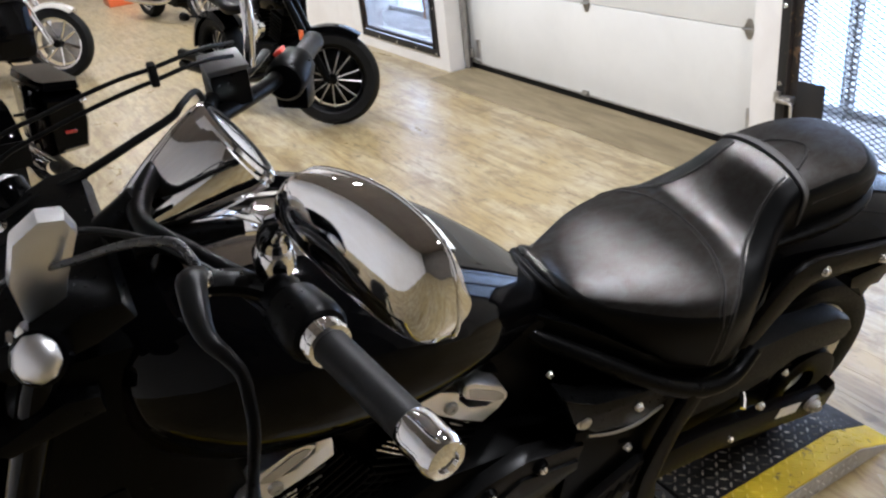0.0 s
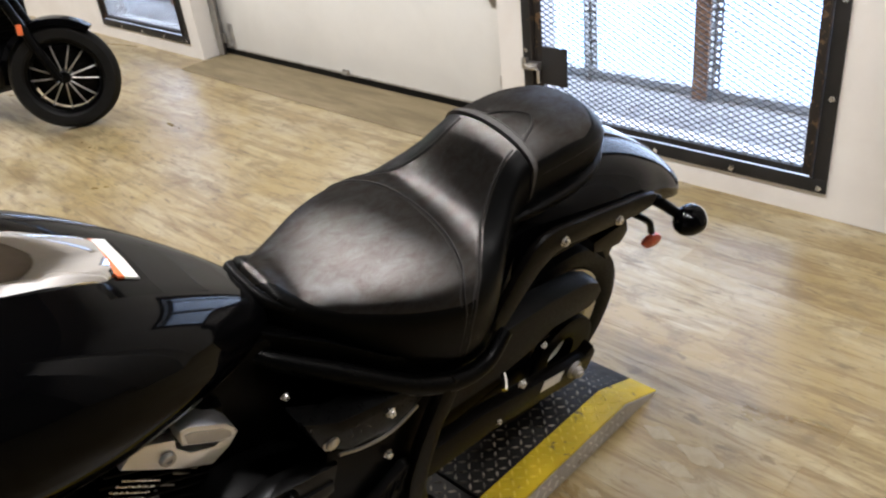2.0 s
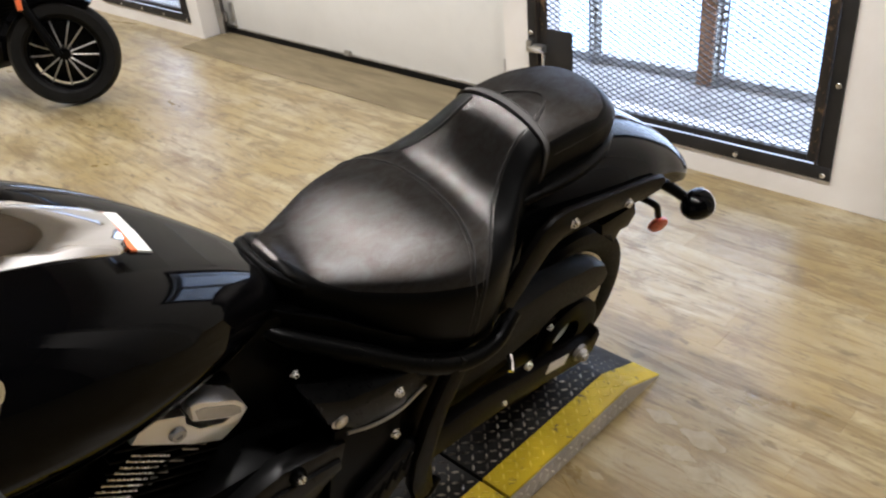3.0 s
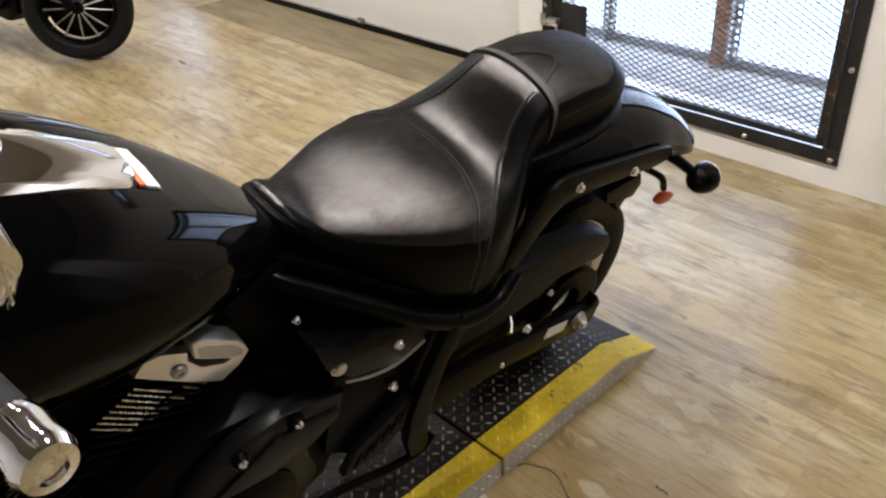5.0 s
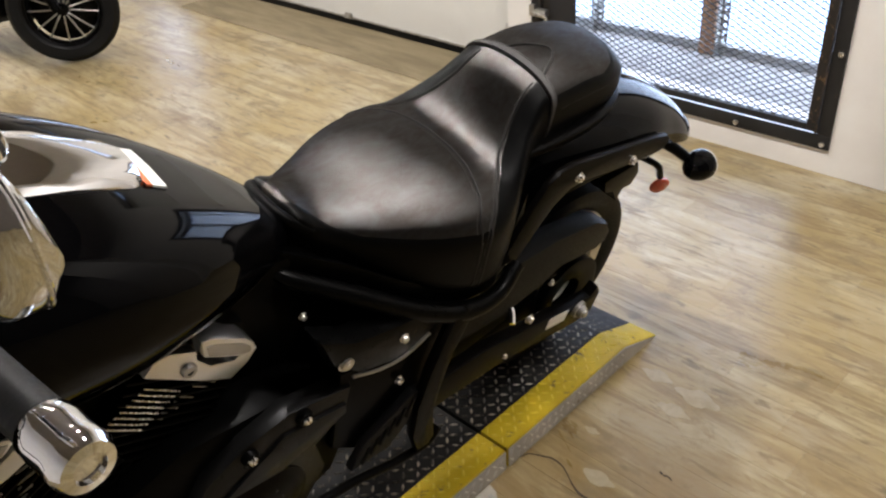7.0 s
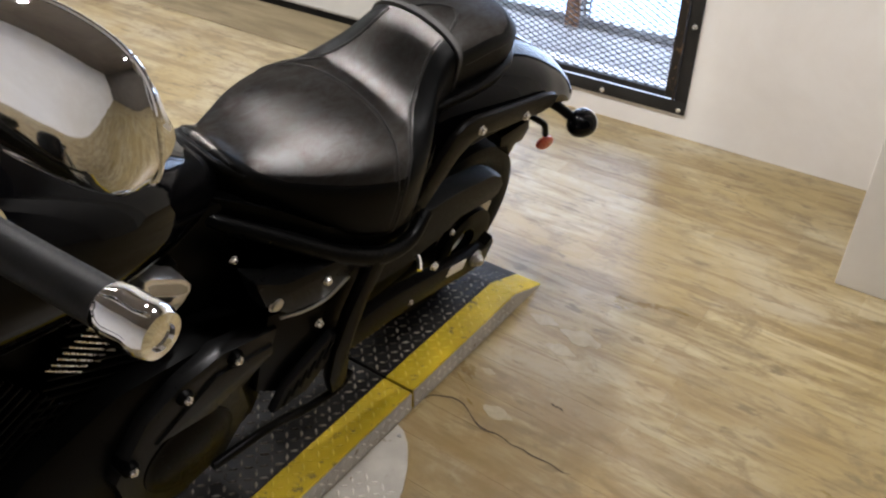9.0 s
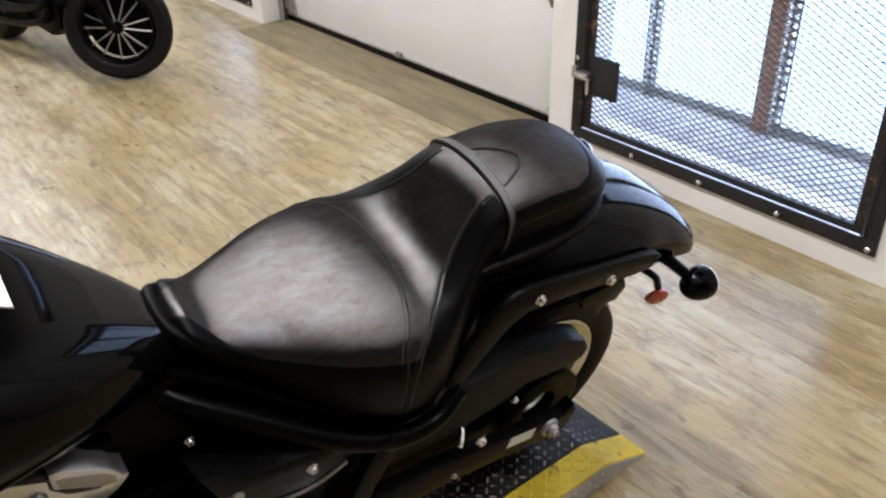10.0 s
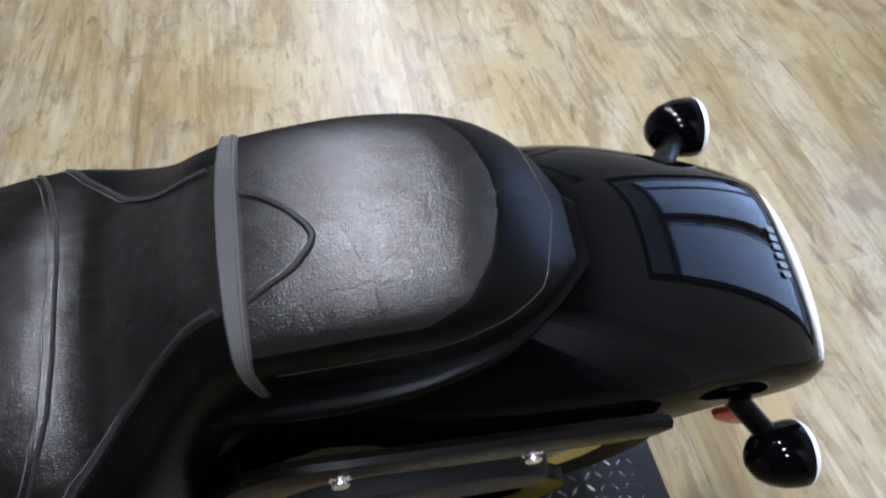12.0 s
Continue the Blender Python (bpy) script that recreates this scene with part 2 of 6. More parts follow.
GRIP_RUBBER = surface("grip_rubber", (0.010, 0.010, 0.010), 0.5, 0.0, 0.25, 14.0, 300.0, 0.15, 0.0, 0.1, spec=0.2)
SEAT_LEATHER = leather("seat_leather", (0.0045, 0.0043, 0.0041), 0.305, 0.075)
PILLION_LEATHER = leather("pillion_leather", (0.008, 0.0076, 0.0073), 0.345, 0.062)
# near-black vinyl, also laid over the leather sides in place of shade
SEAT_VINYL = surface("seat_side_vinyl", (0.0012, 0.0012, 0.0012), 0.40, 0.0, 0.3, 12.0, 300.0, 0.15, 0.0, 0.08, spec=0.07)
STRAP_VINYL = surface("strap_vinyl", (0.045, 0.043, 0.042), 0.5, 0.0, 0.25, 12.0, 260.0, 0.3, 0.0, 0.1)
THREAD = surface("thread", (0.05, 0.047, 0.045), 0.8, 0.0, 0.2, 60.0, 400.0, 0.2, spec=0.2)
ORANGE = surface("orange_plastic", (0.75, 0.16, 0.05), 0.35, 0.0, 0.1)
RED_PLASTIC = surface("red_plastic", (0.70, 0.05, 0.03), 0.3, 0.0, 0.1, coat=0.5)
REFLECTOR = surface("orange_red_reflector", (0.55, 0.07, 0.03), 0.3, 0.0, 0.2, 60.0, 300.0, 0.2, 0.6)
WHITE_LABEL = surface("white_label", (0.80, 0.80, 0.78), 0.5, 0.0, 0.04)
GREY_LENS = surface("grey_lens", (0.32, 0.33, 0.34), 0.12, 0.0, 0.15, 20.0, coat=0.8)
CLEAR_LENS = surface("clear_lens", (0.75, 0.76, 0.78), 0.12, 0.0, 0.08, 60.0, 200.0, 0.2, 0.8)
LETTER_GREY = surface("grey_lettering", (0.10, 0.105, 0.11), 0.4, 0.0, 0.1)
# dark tone for the unseen east wall, set to dim what black paint reflects
DIM_WALL_TONE = mottled("dim_end_wall", [(0.25, (0.09, 0.08, 0.07)), (0.7, (0.13, 0.115, 0.10))], 2.0, 0.7, 0.12, 60.0)
WALL_PAINT = mottled("white_wall_paint", [(0.25, (0.72, 0.69, 0.65)), (0.6, (0.80, 0.78, 0.75)), (0.8, (0.83, 0.82, 0.79))], 2.2, 0.65, 0.12, 60.0)
DOOR_WHITE = mottled("garage_door_white", [(0.25, (0.70, 0.70, 0.67)), (0.6, (0.77, 0.77, 0.74)), (0.85, (0.80, 0.80, 0.78))], 1.6, 0.5, 0.08, 90.0)
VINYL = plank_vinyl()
UNDERLAY = mottled("dark_subfloor", [(0.3, (0.05, 0.04, 0.03)), (0.7, (0.10, 0.08, 0.06))], 6.0, 0.8)
BOARD_WOOD = mottled("worn_plywood", [(0.25, (0.095, 0.073, 0.038)), (0.5, (0.165, 0.13, 0.07)), (0.75, (0.235, 0.19, 0.115))], 2.4, 0.75, 0.15, 60.0, (0.8, 5.0, 1.0))
CONCRETE = mottled("weathered_concrete", [(0.25, (0.20, 0.19, 0.18)), (0.5, (0.38, 0.37, 0.36)), (0.75, (0.55, 0.54, 0.53))], 7.0, 0.85, 0.5, 50.0)
FRAME_STEEL = worn_paint("black_painted_steel", (0.025, 0.024, 0.024), (0.16, 0.10, 0.06), 0.5, 0.66, 14.0, 0.3)
RUST_STEEL = worn_paint("rusty_angle", (0.034, 0.029, 0.025), (0.17, 0.11, 0.065), 0.55, 0.56, 20.0, 0.3)
MESH_STEEL = surface("expanded_metal", (0.05, 0.047, 0.045), 0.45, 0.3, 0.3, 8.0, 90.0, 0.1)
BROWN_WOOD = mottled("brown_stained_wood", [(0.3, (0.20, 0.09, 0.04)), (0.6, (0.34, 0.17, 0.08)), (0.8, (0.45, 0.25, 0.13))], 5.0, 0.6, 0.2, 60.0, (6, 6, 0.7))
GREY_FRAME = surface("grey_window_frame", (0.34, 0.34, 0.34), 0.5, 0.3, 0.2, 10.0)
GALVANISED = surface("galvanised_steel", (0.60, 0.60, 0.60), 0.4, 0.9, 0.2, 20.0, 90.0, 0.1)
PLATE_BLACK = worn_paint("black_tread_plate", (0.010, 0.009, 0.008), (0.20, 0.17, 0.13), 0.55, 0.72, 30.0)
TREAD_BLACK = worn_paint("rubbed_black_treads", (0.075, 0.065, 0.052), (0.40, 0.36, 0.30), 0.36, 0.50, 26.0)
TREAD_YELLOW = worn_paint("rubbed_yellow_treads", (0.70, 0.53, 0.05), (0.22, 0.17, 0.06), 0.40, 0.62, 30.0, 0.3)
TREAD_STEEL = worn_paint("rubbed_steel_treads", (0.58, 0.54, 0.47), (0.30, 0.25, 0.19), 0.32, 0.58, 26.0, 1.0)
PLATE_YELLOW = worn_paint("yellow_tread_paint", (0.56, 0.40, 0.015), (0.20, 0.15, 0.05), 0.5, 0.58, 26.0, 0.2)
PLATE_STEEL = worn_paint("bare_tread_plate", (0.40, 0.37, 0.32), (0.20, 0.16, 0.11), 0.38, 0.62, 16.0, 0.8)
CEILING_DARK = mottled("brown_ceiling", [(0.3, (0.15, 0.13, 0.112)), (0.7, (0.20, 0.174, 0.15))], 1.2, 0.85, 0.2)
BLUE_PAINT = surface("dark_blue_paint", (0.010, 0.018, 0.05), 0.15, 0.0, 0.2, coat=1.0)
CREAM_PAINT = surface("cream_paint", (0.62, 0.60, 0.55), 0.2, 0.0, 0.1, coat=1.0)
DARK_RED = surface("dark_red_paint", (0.16, 0.006, 0.006), 0.2, 0.0, 0.2, coat=1.0)
GREEN_PAINT = surface("green_paint", (0.05, 0.22, 0.09), 0.3, 0.0, 0.2, coat=0.5)
SCUFF = mottled("pale_scuffed_vinyl", [(0.3, (0.26, 0.205, 0.115)), (0.7, (0.36, 0.30, 0.195))], 30.0, 0.5, 0.1)
CRACK_DARK = surface("dark_crack", (0.045, 0.03, 0.02), 0.9)


def glowing(name, color, strength):
    m, nt, b = nodes_of(name)
    b.inputs["Base Color"].default_value = (*color, 1)
    b.inputs["Emission Color"].default_value = (*color, 1)
    b.inputs["Emission Strength"].default_value = strength
    return m


def pane_glass():
    m, nt, b = nodes_of("window_glass")
    out = [n for n in nt.nodes if n.type == "OUTPUT_MATERIAL"][0]
    tr = nt.nodes.new("ShaderNodeBsdfTransparent")
    gl = nt.nodes.new("ShaderNodeBsdfGlossy")
    gl.inputs["Roughness"].default_value = 0.02
    mx = nt.nodes.new("ShaderNodeMixShader")
    mx.inputs["Fac"].default_value = 0.06
    link(nt, tr.outputs[0], mx.inputs[1])
    link(nt, gl.outputs[0], mx.inputs[2])
    link(nt, mx.outputs[0], out.inputs["Surface"])
    return m


PANE = pane_glass()
OUTSIDE = glowing("bright_overcast_yard", (0.47, 0.66, 1.0), 4.0)


# ---- mesh helpers ----
def mesh_from(bm, name, smooth=True):
    me = bpy.data.meshes.new(name)
    bmesh.ops.recalc_face_normals(bm, faces=bm.faces)
    bm.to_mesh(me)
    bm.free()
    if smooth:
        for p in me.polygons:
            p.use_smooth = True
        me.set_sharp_from_angle(angle=radians(38))
    return me


def part(name, bm, material, parent=None, label=""):
    """Links a bmesh as one mesh object under a thing or a part."""
    ob = new(name, mesh_from(bm, name))
    ob.data.materials.append(material)
    if parent is not None:
        ob.parent = parent
    if label:
        ob["label"] = label
    return ob


def thing(name, label, category, m=None, group="", kind=""):
    ob = new(name)
    ob.empty_display_size = 0.1
    if m is not None:
        ob.matrix_basis = m
    return tagged(ob, label, category, group, kind)


def solid(name, bm, material, label, category, group="", kind=""):
    return tagged(part(name, bm, material), label, category, group, kind)


def add_box(bm, lo, hi, bevel=0.0, m=None, seg=2):
    r = bmesh.ops.create_cube(bm, size=1.0)
    vs = r["verts"]
    c = [(a + b) / 2 for a, b in zip(lo, hi)]
    d = [max(1e-5, b - a) for a, b in zip(lo, hi)]
    bmesh.ops.transform(bm, matrix=Matrix.Translation(c) @ Matrix.Diagonal((*d, 1)), verts=vs)
    if bevel:
        es = {e for v in vs for e in v.link_edges}
        vs = list({v for f in bmesh.ops.bevel(bm, geom=list(es), offset=bevel, segments=seg, affect="EDGES", profile=0.6)["faces"] for v in f.verts} | {v for v in vs if v.is_valid})
    if m is not None:
        bmesh.ops.transform(bm, matrix=m, verts=vs)
    return bm


def box(lo, hi, bevel=0.0, m=None):
    return add_box(bmesh.new(), lo, hi, bevel, m)


def smooth_path(pts, n=6):
    """Catmull-Rom through the points."""
    p = [Vector(q) for q in pts]
    if len(p) < 3:
        return p
    ext = [2 * p[0] - p[1]] + p + [2 * p[-1] - p[-2]]
    out = []
    for i in range(1, len(ext) - 2):
        a, b, c, d = ext[i - 1:i + 3]
        for k in range(n):
            t = k / n
            out.append(0.5 * ((2 * b) + (c - a) * t + (2 * a - 5 * b + 4 * c - d) * t * t + (3 * b - a - 3 * c + d) * t ** 3))
    out.append(p[-1])
    return out


def add_tube(bm, pts, radius, sides=10, n=5, curved=True, flat=1.0):
    """A swept round bar; radius is a number or one per point; flat squeezes it across its second axis."""
    path = smooth_path(pts, n) if curved else [Vector(q) for q in pts]
    if isinstance(radius, (int, float)):
        rs = [radius] * len(path)
    else:
        rs = [float(v) for v in np.interp(np.linspace(0, 1, len(path)), np.linspace(0, 1, len(radius)), radius)]
    rings, up = [], None
    for i, q in enumerate(path):
        d = (path[min(i + 1, len(path) - 1)] - path[max(i - 1, 0)]).normalized()
        if up is None:
            up = Vector((0, 0, 1)) if abs(d.z) < 0.9 else Vector((0, 1, 0))
        side = d.cross(up).normalized()
        up = side.cross(d).normalized()
        rings.append([bm.verts.new(q + rs[i] * (side * math.cos(a) + up * flat * math.sin(a))) for a in np.linspace(0, 2 * math.pi, sides, endpoint=False)])
    for a, b in zip(rings, rings[1:]):
        for k in range(sides):
            bm.faces.new((a[k], a[(k + 1) % sides], b[(k + 1) % sides], b[k]))
    bm.faces.new(rings[0])
    bm.faces.new(rings[-1][::-1])
    return bm


def tube(pts, radius, sides=10, n=5, curved=True, flat=1.0):
    return add_tube(bmesh.new(), pts, radius, sides, n, curved, flat)


def add_lathe(bm, profile, m, sides=32):
    """Turns (radius, height) pairs round the z axis of m. Radius 0 closes an end."""
    rings = []
    for r, h in profile:
        if r < 1e-6:
            rings.append([bm.verts.new(m @ Vector((0, 0, h)))])
        else:
            rings.append([bm.verts.new(m @ Vector((r * math.cos(a), r * math.sin(a), h))) for a in np.linspace(0, 2 * math.pi, sides, endpoint=False)])
    for a, b in zip(rings, rings[1:]):
        for k in range(sides):
            j = (k + 1) % sides
            if len(a) == 1 and len(b) > 1:
                bm.faces.new((a[0], b[j], b[k]))
            elif len(b) == 1 and len(a) > 1:
                bm.faces.new((a[k], a[j], b[0]))
            elif len(a) > 1:
                bm.faces.new((a[k], a[j], b[j], b[k]))
    return bm


def lathe(profile, m=None, sides=32):
    return add_lathe(bmesh.new(), profile, m or Matrix.Identity(4), sides)


def along(origin, direction):
    """A frame at origin whose z axis points along direction."""
    return Matrix.Translation(origin) @ Vector(direction).normalized().to_track_quat("Z", "Y").to_matrix().to_4x4()


X_AXIS = Matrix.Rotation(radians(90), 4, "Y")


def loft(rings, closed=True, caps=True):
    bm = bmesh.new()
    vs = [[bm.verts.new(q) for q in ring] for ring in rings]
    for a, b in zip(vs, vs[1:]):
        n = len(a)
        for k in range(n if closed else n - 1):
            bm.faces.new((a[k], a[(k + 1) % n], b[(k + 1) % n], b[k]))
    if caps and closed:
        bm.faces.new(vs[0])
        bm.faces.new(vs[-1][::-1])
    return bm


def plate(outline, x0, x1, bevel=0.004, rounded=0):
    """A plate with an outline in y and z, from x0 to x1, with rounded rims."""
    pts = [Vector((0, y, z)) for y, z in outline]
    if rounded:
        closed = smooth_path(pts + [pts[0]], rounded)[:-1]
        pts = closed
    bm = bmesh.new()
    a = [bm.verts.new((x0, p.y, p.z)) for p in pts]
    f = bm.faces.new(a)
    r = bmesh.ops.extrude_face_region(bm, geom=[f])
    vs = [g for g in r["geom"] if isinstance(g, bmesh.types.BMVert)]
    bmesh.ops.translate(bm, vec=(x1 - x0, 0, 0), verts=vs)
    if bevel:
        rim = [e for e in bm.edges if abs(e.verts[0].co.x - e.verts[1].co.x) < 1e-6]
        bmesh.ops.bevel(bm, geom=rim, offset=bevel, segments=2, affect="EDGES", profile=0.6)
    return bm


def resample(stations, n):
    """Smooth rows of numbers along their first column."""
    a = np.array(stations, float)
    ys = np.linspace(a[0, 0], a[-1, 0], n)
    out = [ys]
    for c in range(1, a.shape[1]):
        m = np.gradient(a[:, c], a[:, 0])
        col = []
        for y in ys:
            i = int(min(max(np.searchsorted(a[:, 0], y) - 1, 0), len(a) - 2))
            h = a[i + 1, 0] - a[i, 0]
            t = (y - a[i, 0]) / h
            col.append((2 * t ** 3 - 3 * t * t + 1) * a[i, c] + (t ** 3 - 2 * t * t + t) * h * m[i] + (-2 * t ** 3 + 3 * t * t) * a[i + 1, c] + (t ** 3 - t * t) * h * m[i + 1])
        out.append(col)
    return np.array(out).T


def bolt(parent, place, direction, r=0.007, h=0.006, name="bolt", material=None, label=""):
    prof = [(0, h), (r * 0.45, h), (r * 0.5, h * 0.75), (r * 0.8, h), (r, h * 0.7), (r, 0), (r * 1.3, -0.0005), (r * 1.3, -0.002), (0, -0.002)]
    return part(name, lathe(prof, along(place, direction), 14), material or BOLT_STEEL, parent, label)


def text_bars(parent, place, m, length, height, n, material, name="lettering"):
    bm = bmesh.new()
    for k in range(n):
        x = -length / 2 + (k + 0.5) * length / n
        add_box(bm, (x - length / n * 0.32, -height / 2, 0), (x + length / n * 0.32, height / 2, 0.0008), 0.0, Matrix.Translation(place) @ m)
    return part(name, bm, material, parent)

# ---- the room ----
ROOM_W, ROOM_E, ROOM_S, ROOM_H = -14.0, 5.0, -4.7, 3.3
WALL_T = 0.20


def struct(name, bm, material, label, category="wall"):
    return solid(name, bm, material, label, category, kind="structure")


floor = struct("floor", box((ROOM_W, ROOM_S, -0.12), (ROOM_E, 0.75, -0.006)), UNDERLAY, "light oak-look vinyl plank floor, scuffed and worn", "floor")
struct("ceiling", box((ROOM_W - 0.2, ROOM_S - 0.2, ROOM_H), (ROOM_E + 0.2, 0.9, ROOM_H + 0.15)), CEILING_DARK, "dark brown painted ceiling with round downlights", "ceiling")
struct("wall_west", box((ROOM_W - 0.2, ROOM_S, 0), (ROOM_W, 0.2, ROOM_H)), WALL_PAINT, "plain white painted end wall of the showroom")
# out of view; kept dark so the tank and fender sides reflect little
struct("wall_east", box((ROOM_E, ROOM_S, 0), (ROOM_E + 0.2, 0.2, ROOM_H)), DIM_WALL_TONE, "unseen end wall of the showroom, dark grey-brown to dim reflections")
struct("wall_south", box((ROOM_W, ROOM_S - 0.2, 0), (ROOM_E, ROOM_S, ROOM_H)), WALL_PAINT, "plain white painted long wall of the showroom")

# the outer wall, with the garage opening and two barred windows
GX0, GX1, GZ0, GZ1 = 0.0185, 1.3935, 0.144, 1.88
G2X0, G2X1 = -4.62, -3.255
OP0, OP1, OPH = -3.079, -0.166, 2.45


def wall_with_holes(x0, x1, holes, name, label):
    bm = bmesh.new()
    x = x0
    for a, b, z0, z1 in holes:
        add_box(bm, (x, 0, 0), (a, WALL_T, ROOM_H))
        if z0 > 0:
            add_box(bm, (a, 0, 0), (b, WALL_T, z0))
        add_box(bm, (a, 0, z1), (b, WALL_T, ROOM_H))
        x = b
    add_box(bm, (x, 0, 0), (x1, WALL_T, ROOM_H))
    bmesh.ops.remove_doubles(bm, verts=bm.verts, dist=1e-5)
    return struct(name, bm, WALL_PAINT, label)


wall_with_holes(ROOM_W, ROOM_E, [(G2X0, G2X1, GZ0, GZ1), (OP0, OP1, 0.0, OPH), (GX0, GX1, GZ0, GZ1)], "wall_north", "white painted wall with garage opening and barred windows")
struct("wall_stub", box((2.222, -0.68, 0), (2.95, -0.002, ROOM_H), 0.006), WALL_PAINT, "white painted wall pier projecting into the room")

# garage door: sections with folded edges, track, hinges and bottom seal
DOOR_Y = 0.185


def garage_door():
    d = thing("garage_door", "closed white sectional garage door with grey hinges", "garage door", kind="structure")
    z = 0.046
    for k in range(4):
        bm = box((-3.046, DOOR_Y, z), (-0.115, DOOR_Y + 0.045, z + 0.590), 0.006)
        part("door_panel", bm, DOOR_WHITE, d)
        z += 0.594
    part("bottom_seal", box((-3.046, DOOR_Y - 0.004, 0.002), (-0.115, DOOR_Y + 0.05, 0.048), 0.006), RUBBER, d, "black rubber bottom seal")
    part("bottom_rail", box((-2.965, DOOR_Y - 0.006, 0.050), (-0.12, DOOR_Y - 0.0005, 0.062), 0.002), GALVANISED, d, "thin galvanised rail along the bottom edge")
    for x in (-2.93, -1.61, -0.35):
        for zz in (0.640, 1.236):
            bm = bmesh.new()
            pts = [(-0.012, 0.05), (0.012, 0.05), (0.03, 0.012), (0.03, -0.012), (0.012, -0.05), (-0.012, -0.05), (-0.03, -0.012), (-0.03, 0.012)]
            a = [bm.verts.new((x + px_, DOOR_Y - 0.001, zz + pz_)) for px_, pz_ in pts]
            b = [bm.verts.new((x + px_, DOOR_Y - 0.004, zz + pz_)) for px_, pz_ in pts]
            bm.faces.new(b)
            bm.faces.new(a[::-1])
            for i in range(8):
                bm.faces.new((a[i], a[(i + 1) % 8], b[(i + 1) % 8], b[i]))
            add_tube(bm, [(x - 0.035, DOOR_Y - 0.012, zz), (x + 0.035, DOOR_Y - 0.012, zz)], 0.007, 8, curved=False)
            add_tube(bm, [(x, DOOR_Y - 0.004, zz + 0.03), (x, DOOR_Y - 0.008, zz + 0.03)], 0.005, 6, curved=False)
            add_tube(bm, [(x, DOOR_Y - 0.004, zz - 0.03), (x, DOOR_Y - 0.008, zz - 0.03)], 0.005, 6, curved=False)
            part("hinge", bm, DULL_STEEL, d, "grey steel hinge plate")
    for x in (-2.93, -0.31):
        bm = box((x - 0.03, DOOR_Y - 0.006, 0.06), (x + 0.03, DOOR_Y - 0.0005, 0.24), 0.002)
        add_tube(bm, [(x - 0.03, DOOR_Y - 0.02, 0.09), (x + 0.03, DOOR_Y - 0.02, 0.09)], 0.009, 8, curved=False)
        part("corner_bracket", bm, GALVANISED, d, "galvanised corner bracket with roller")
    bm = box((-1.66, DOOR_Y - 0.02, 0.05), (-1.60, DOOR_Y - 0.0065, 0.085), 0.003)
    add_tube(bm, [(-1.65, DOOR_Y - 0.028, 0.062), (-1.61, DOOR_Y - 0.028, 0.062)], 0.007, 8, curved=False)
    part("lift_handle", bm, DULL_STEEL, d, "small steel lift handle at the bottom")
    for x, s in ((-3.03, 1), (-0.12, 0)):
        if s:
            bm = box((x - 0.03, DOOR_Y - 0.06, 0), (x - 0.022, DOOR_Y + 0.01, 2.4))
            add_box(bm, (x - 0.03, DOOR_Y - 0.06, 0), (x + 0.04, DOOR_Y - 0.052, 2.4))
            add_tube(bm, [(x + 0.03, DOOR_Y - 0.052, 0.0), (x + 0.03, DOOR_Y - 0.03, 0.0)], 0.01, 6, curved=False)
            part("track", bm, DULL_STEEL, d, "vertical steel roller track")
            bm = box((x + 0.01, DOOR_Y - 0.045, 0.1), (x + 0.055, DOOR_Y - 0.02, 0.17), 0.003)
            part("roller_bracket", bm, DULL_STEEL, d)
    return d


garage_door()
th = bmesh.new()
ring = [(-0.22, 0.003), (-0.208, 0.010), (0.175, 0.013), (0.175, 0.001), (-0.22, 0.001)]
va = [th.verts.new((-3.03, y, z)) for y, z in ring]
vb = [th.verts.new((-0.16, y, z)) for y, z in ring]
th.faces.new(va)
th.faces.new(vb[::-1])
for i in range(5):
    th.faces.new((va[i], va[(i + 1) % 5], vb[(i + 1) % 5], vb[i]))
solid("threshold_board", th, BOARD_WOOD, "worn brown plywood threshold sloping up to the garage door", "threshold")


def expanded_mesh(x0, x1, z0, z1, y, cw=0.0475, ch=0.0245):
    """Expanded metal: twisted strands between staggered joints."""
    verts, faces = [], []
    w, d = 0.0034, 0.0040

    def strand(a, b, lean):
        ax, az = a
        bx, bz = b
        L = math.hypot(bx - ax, bz - az)
        nx, nz = -(bz - az) / L * w / 2, (bx - ax) / L * w / 2
        i = len(verts)
        for px_, pz_ in ((ax, az), (bx, bz)):
            verts.extend([(px_ + nx, y - d * lean, pz_ + nz), (px_ - nx, y - d * lean, pz_ - nz), (px_ - nx, y + d - d * lean, pz_ - nz), (px_ + nx, y + d - d * lean, pz_ + nz)])
        for k in range(4):
            faces.append((i + k, i + (k + 1) % 4, i + 4 + (k + 1) % 4, i + 4 + k))
    cols, rows = int((x1 - x0) / cw) + 1, int((z1 - z0) / ch) + 1
    for r in range(rows):
        z = z0 + r * ch
        for c in range(cols):
            x = x0 + c * cw
            for sx in (-1, 1):
                for sz in (-1, 1):
                    a, b = (x + sx * cw / 2, z), (x, z + sz * ch / 2)
                    if x0 <= a[0] <= x1 and z0 <= a[1] <= z1 and x0 <= b[0] <= x1 and z0 <= b[1] <= z1:
                        strand(a, b, 0.5 if sz > 0 else 0.8)
    me = bpy.data.meshes.new("mesh_panel")
    me.from_pydata(verts, [], faces)
    me.update()
    return me


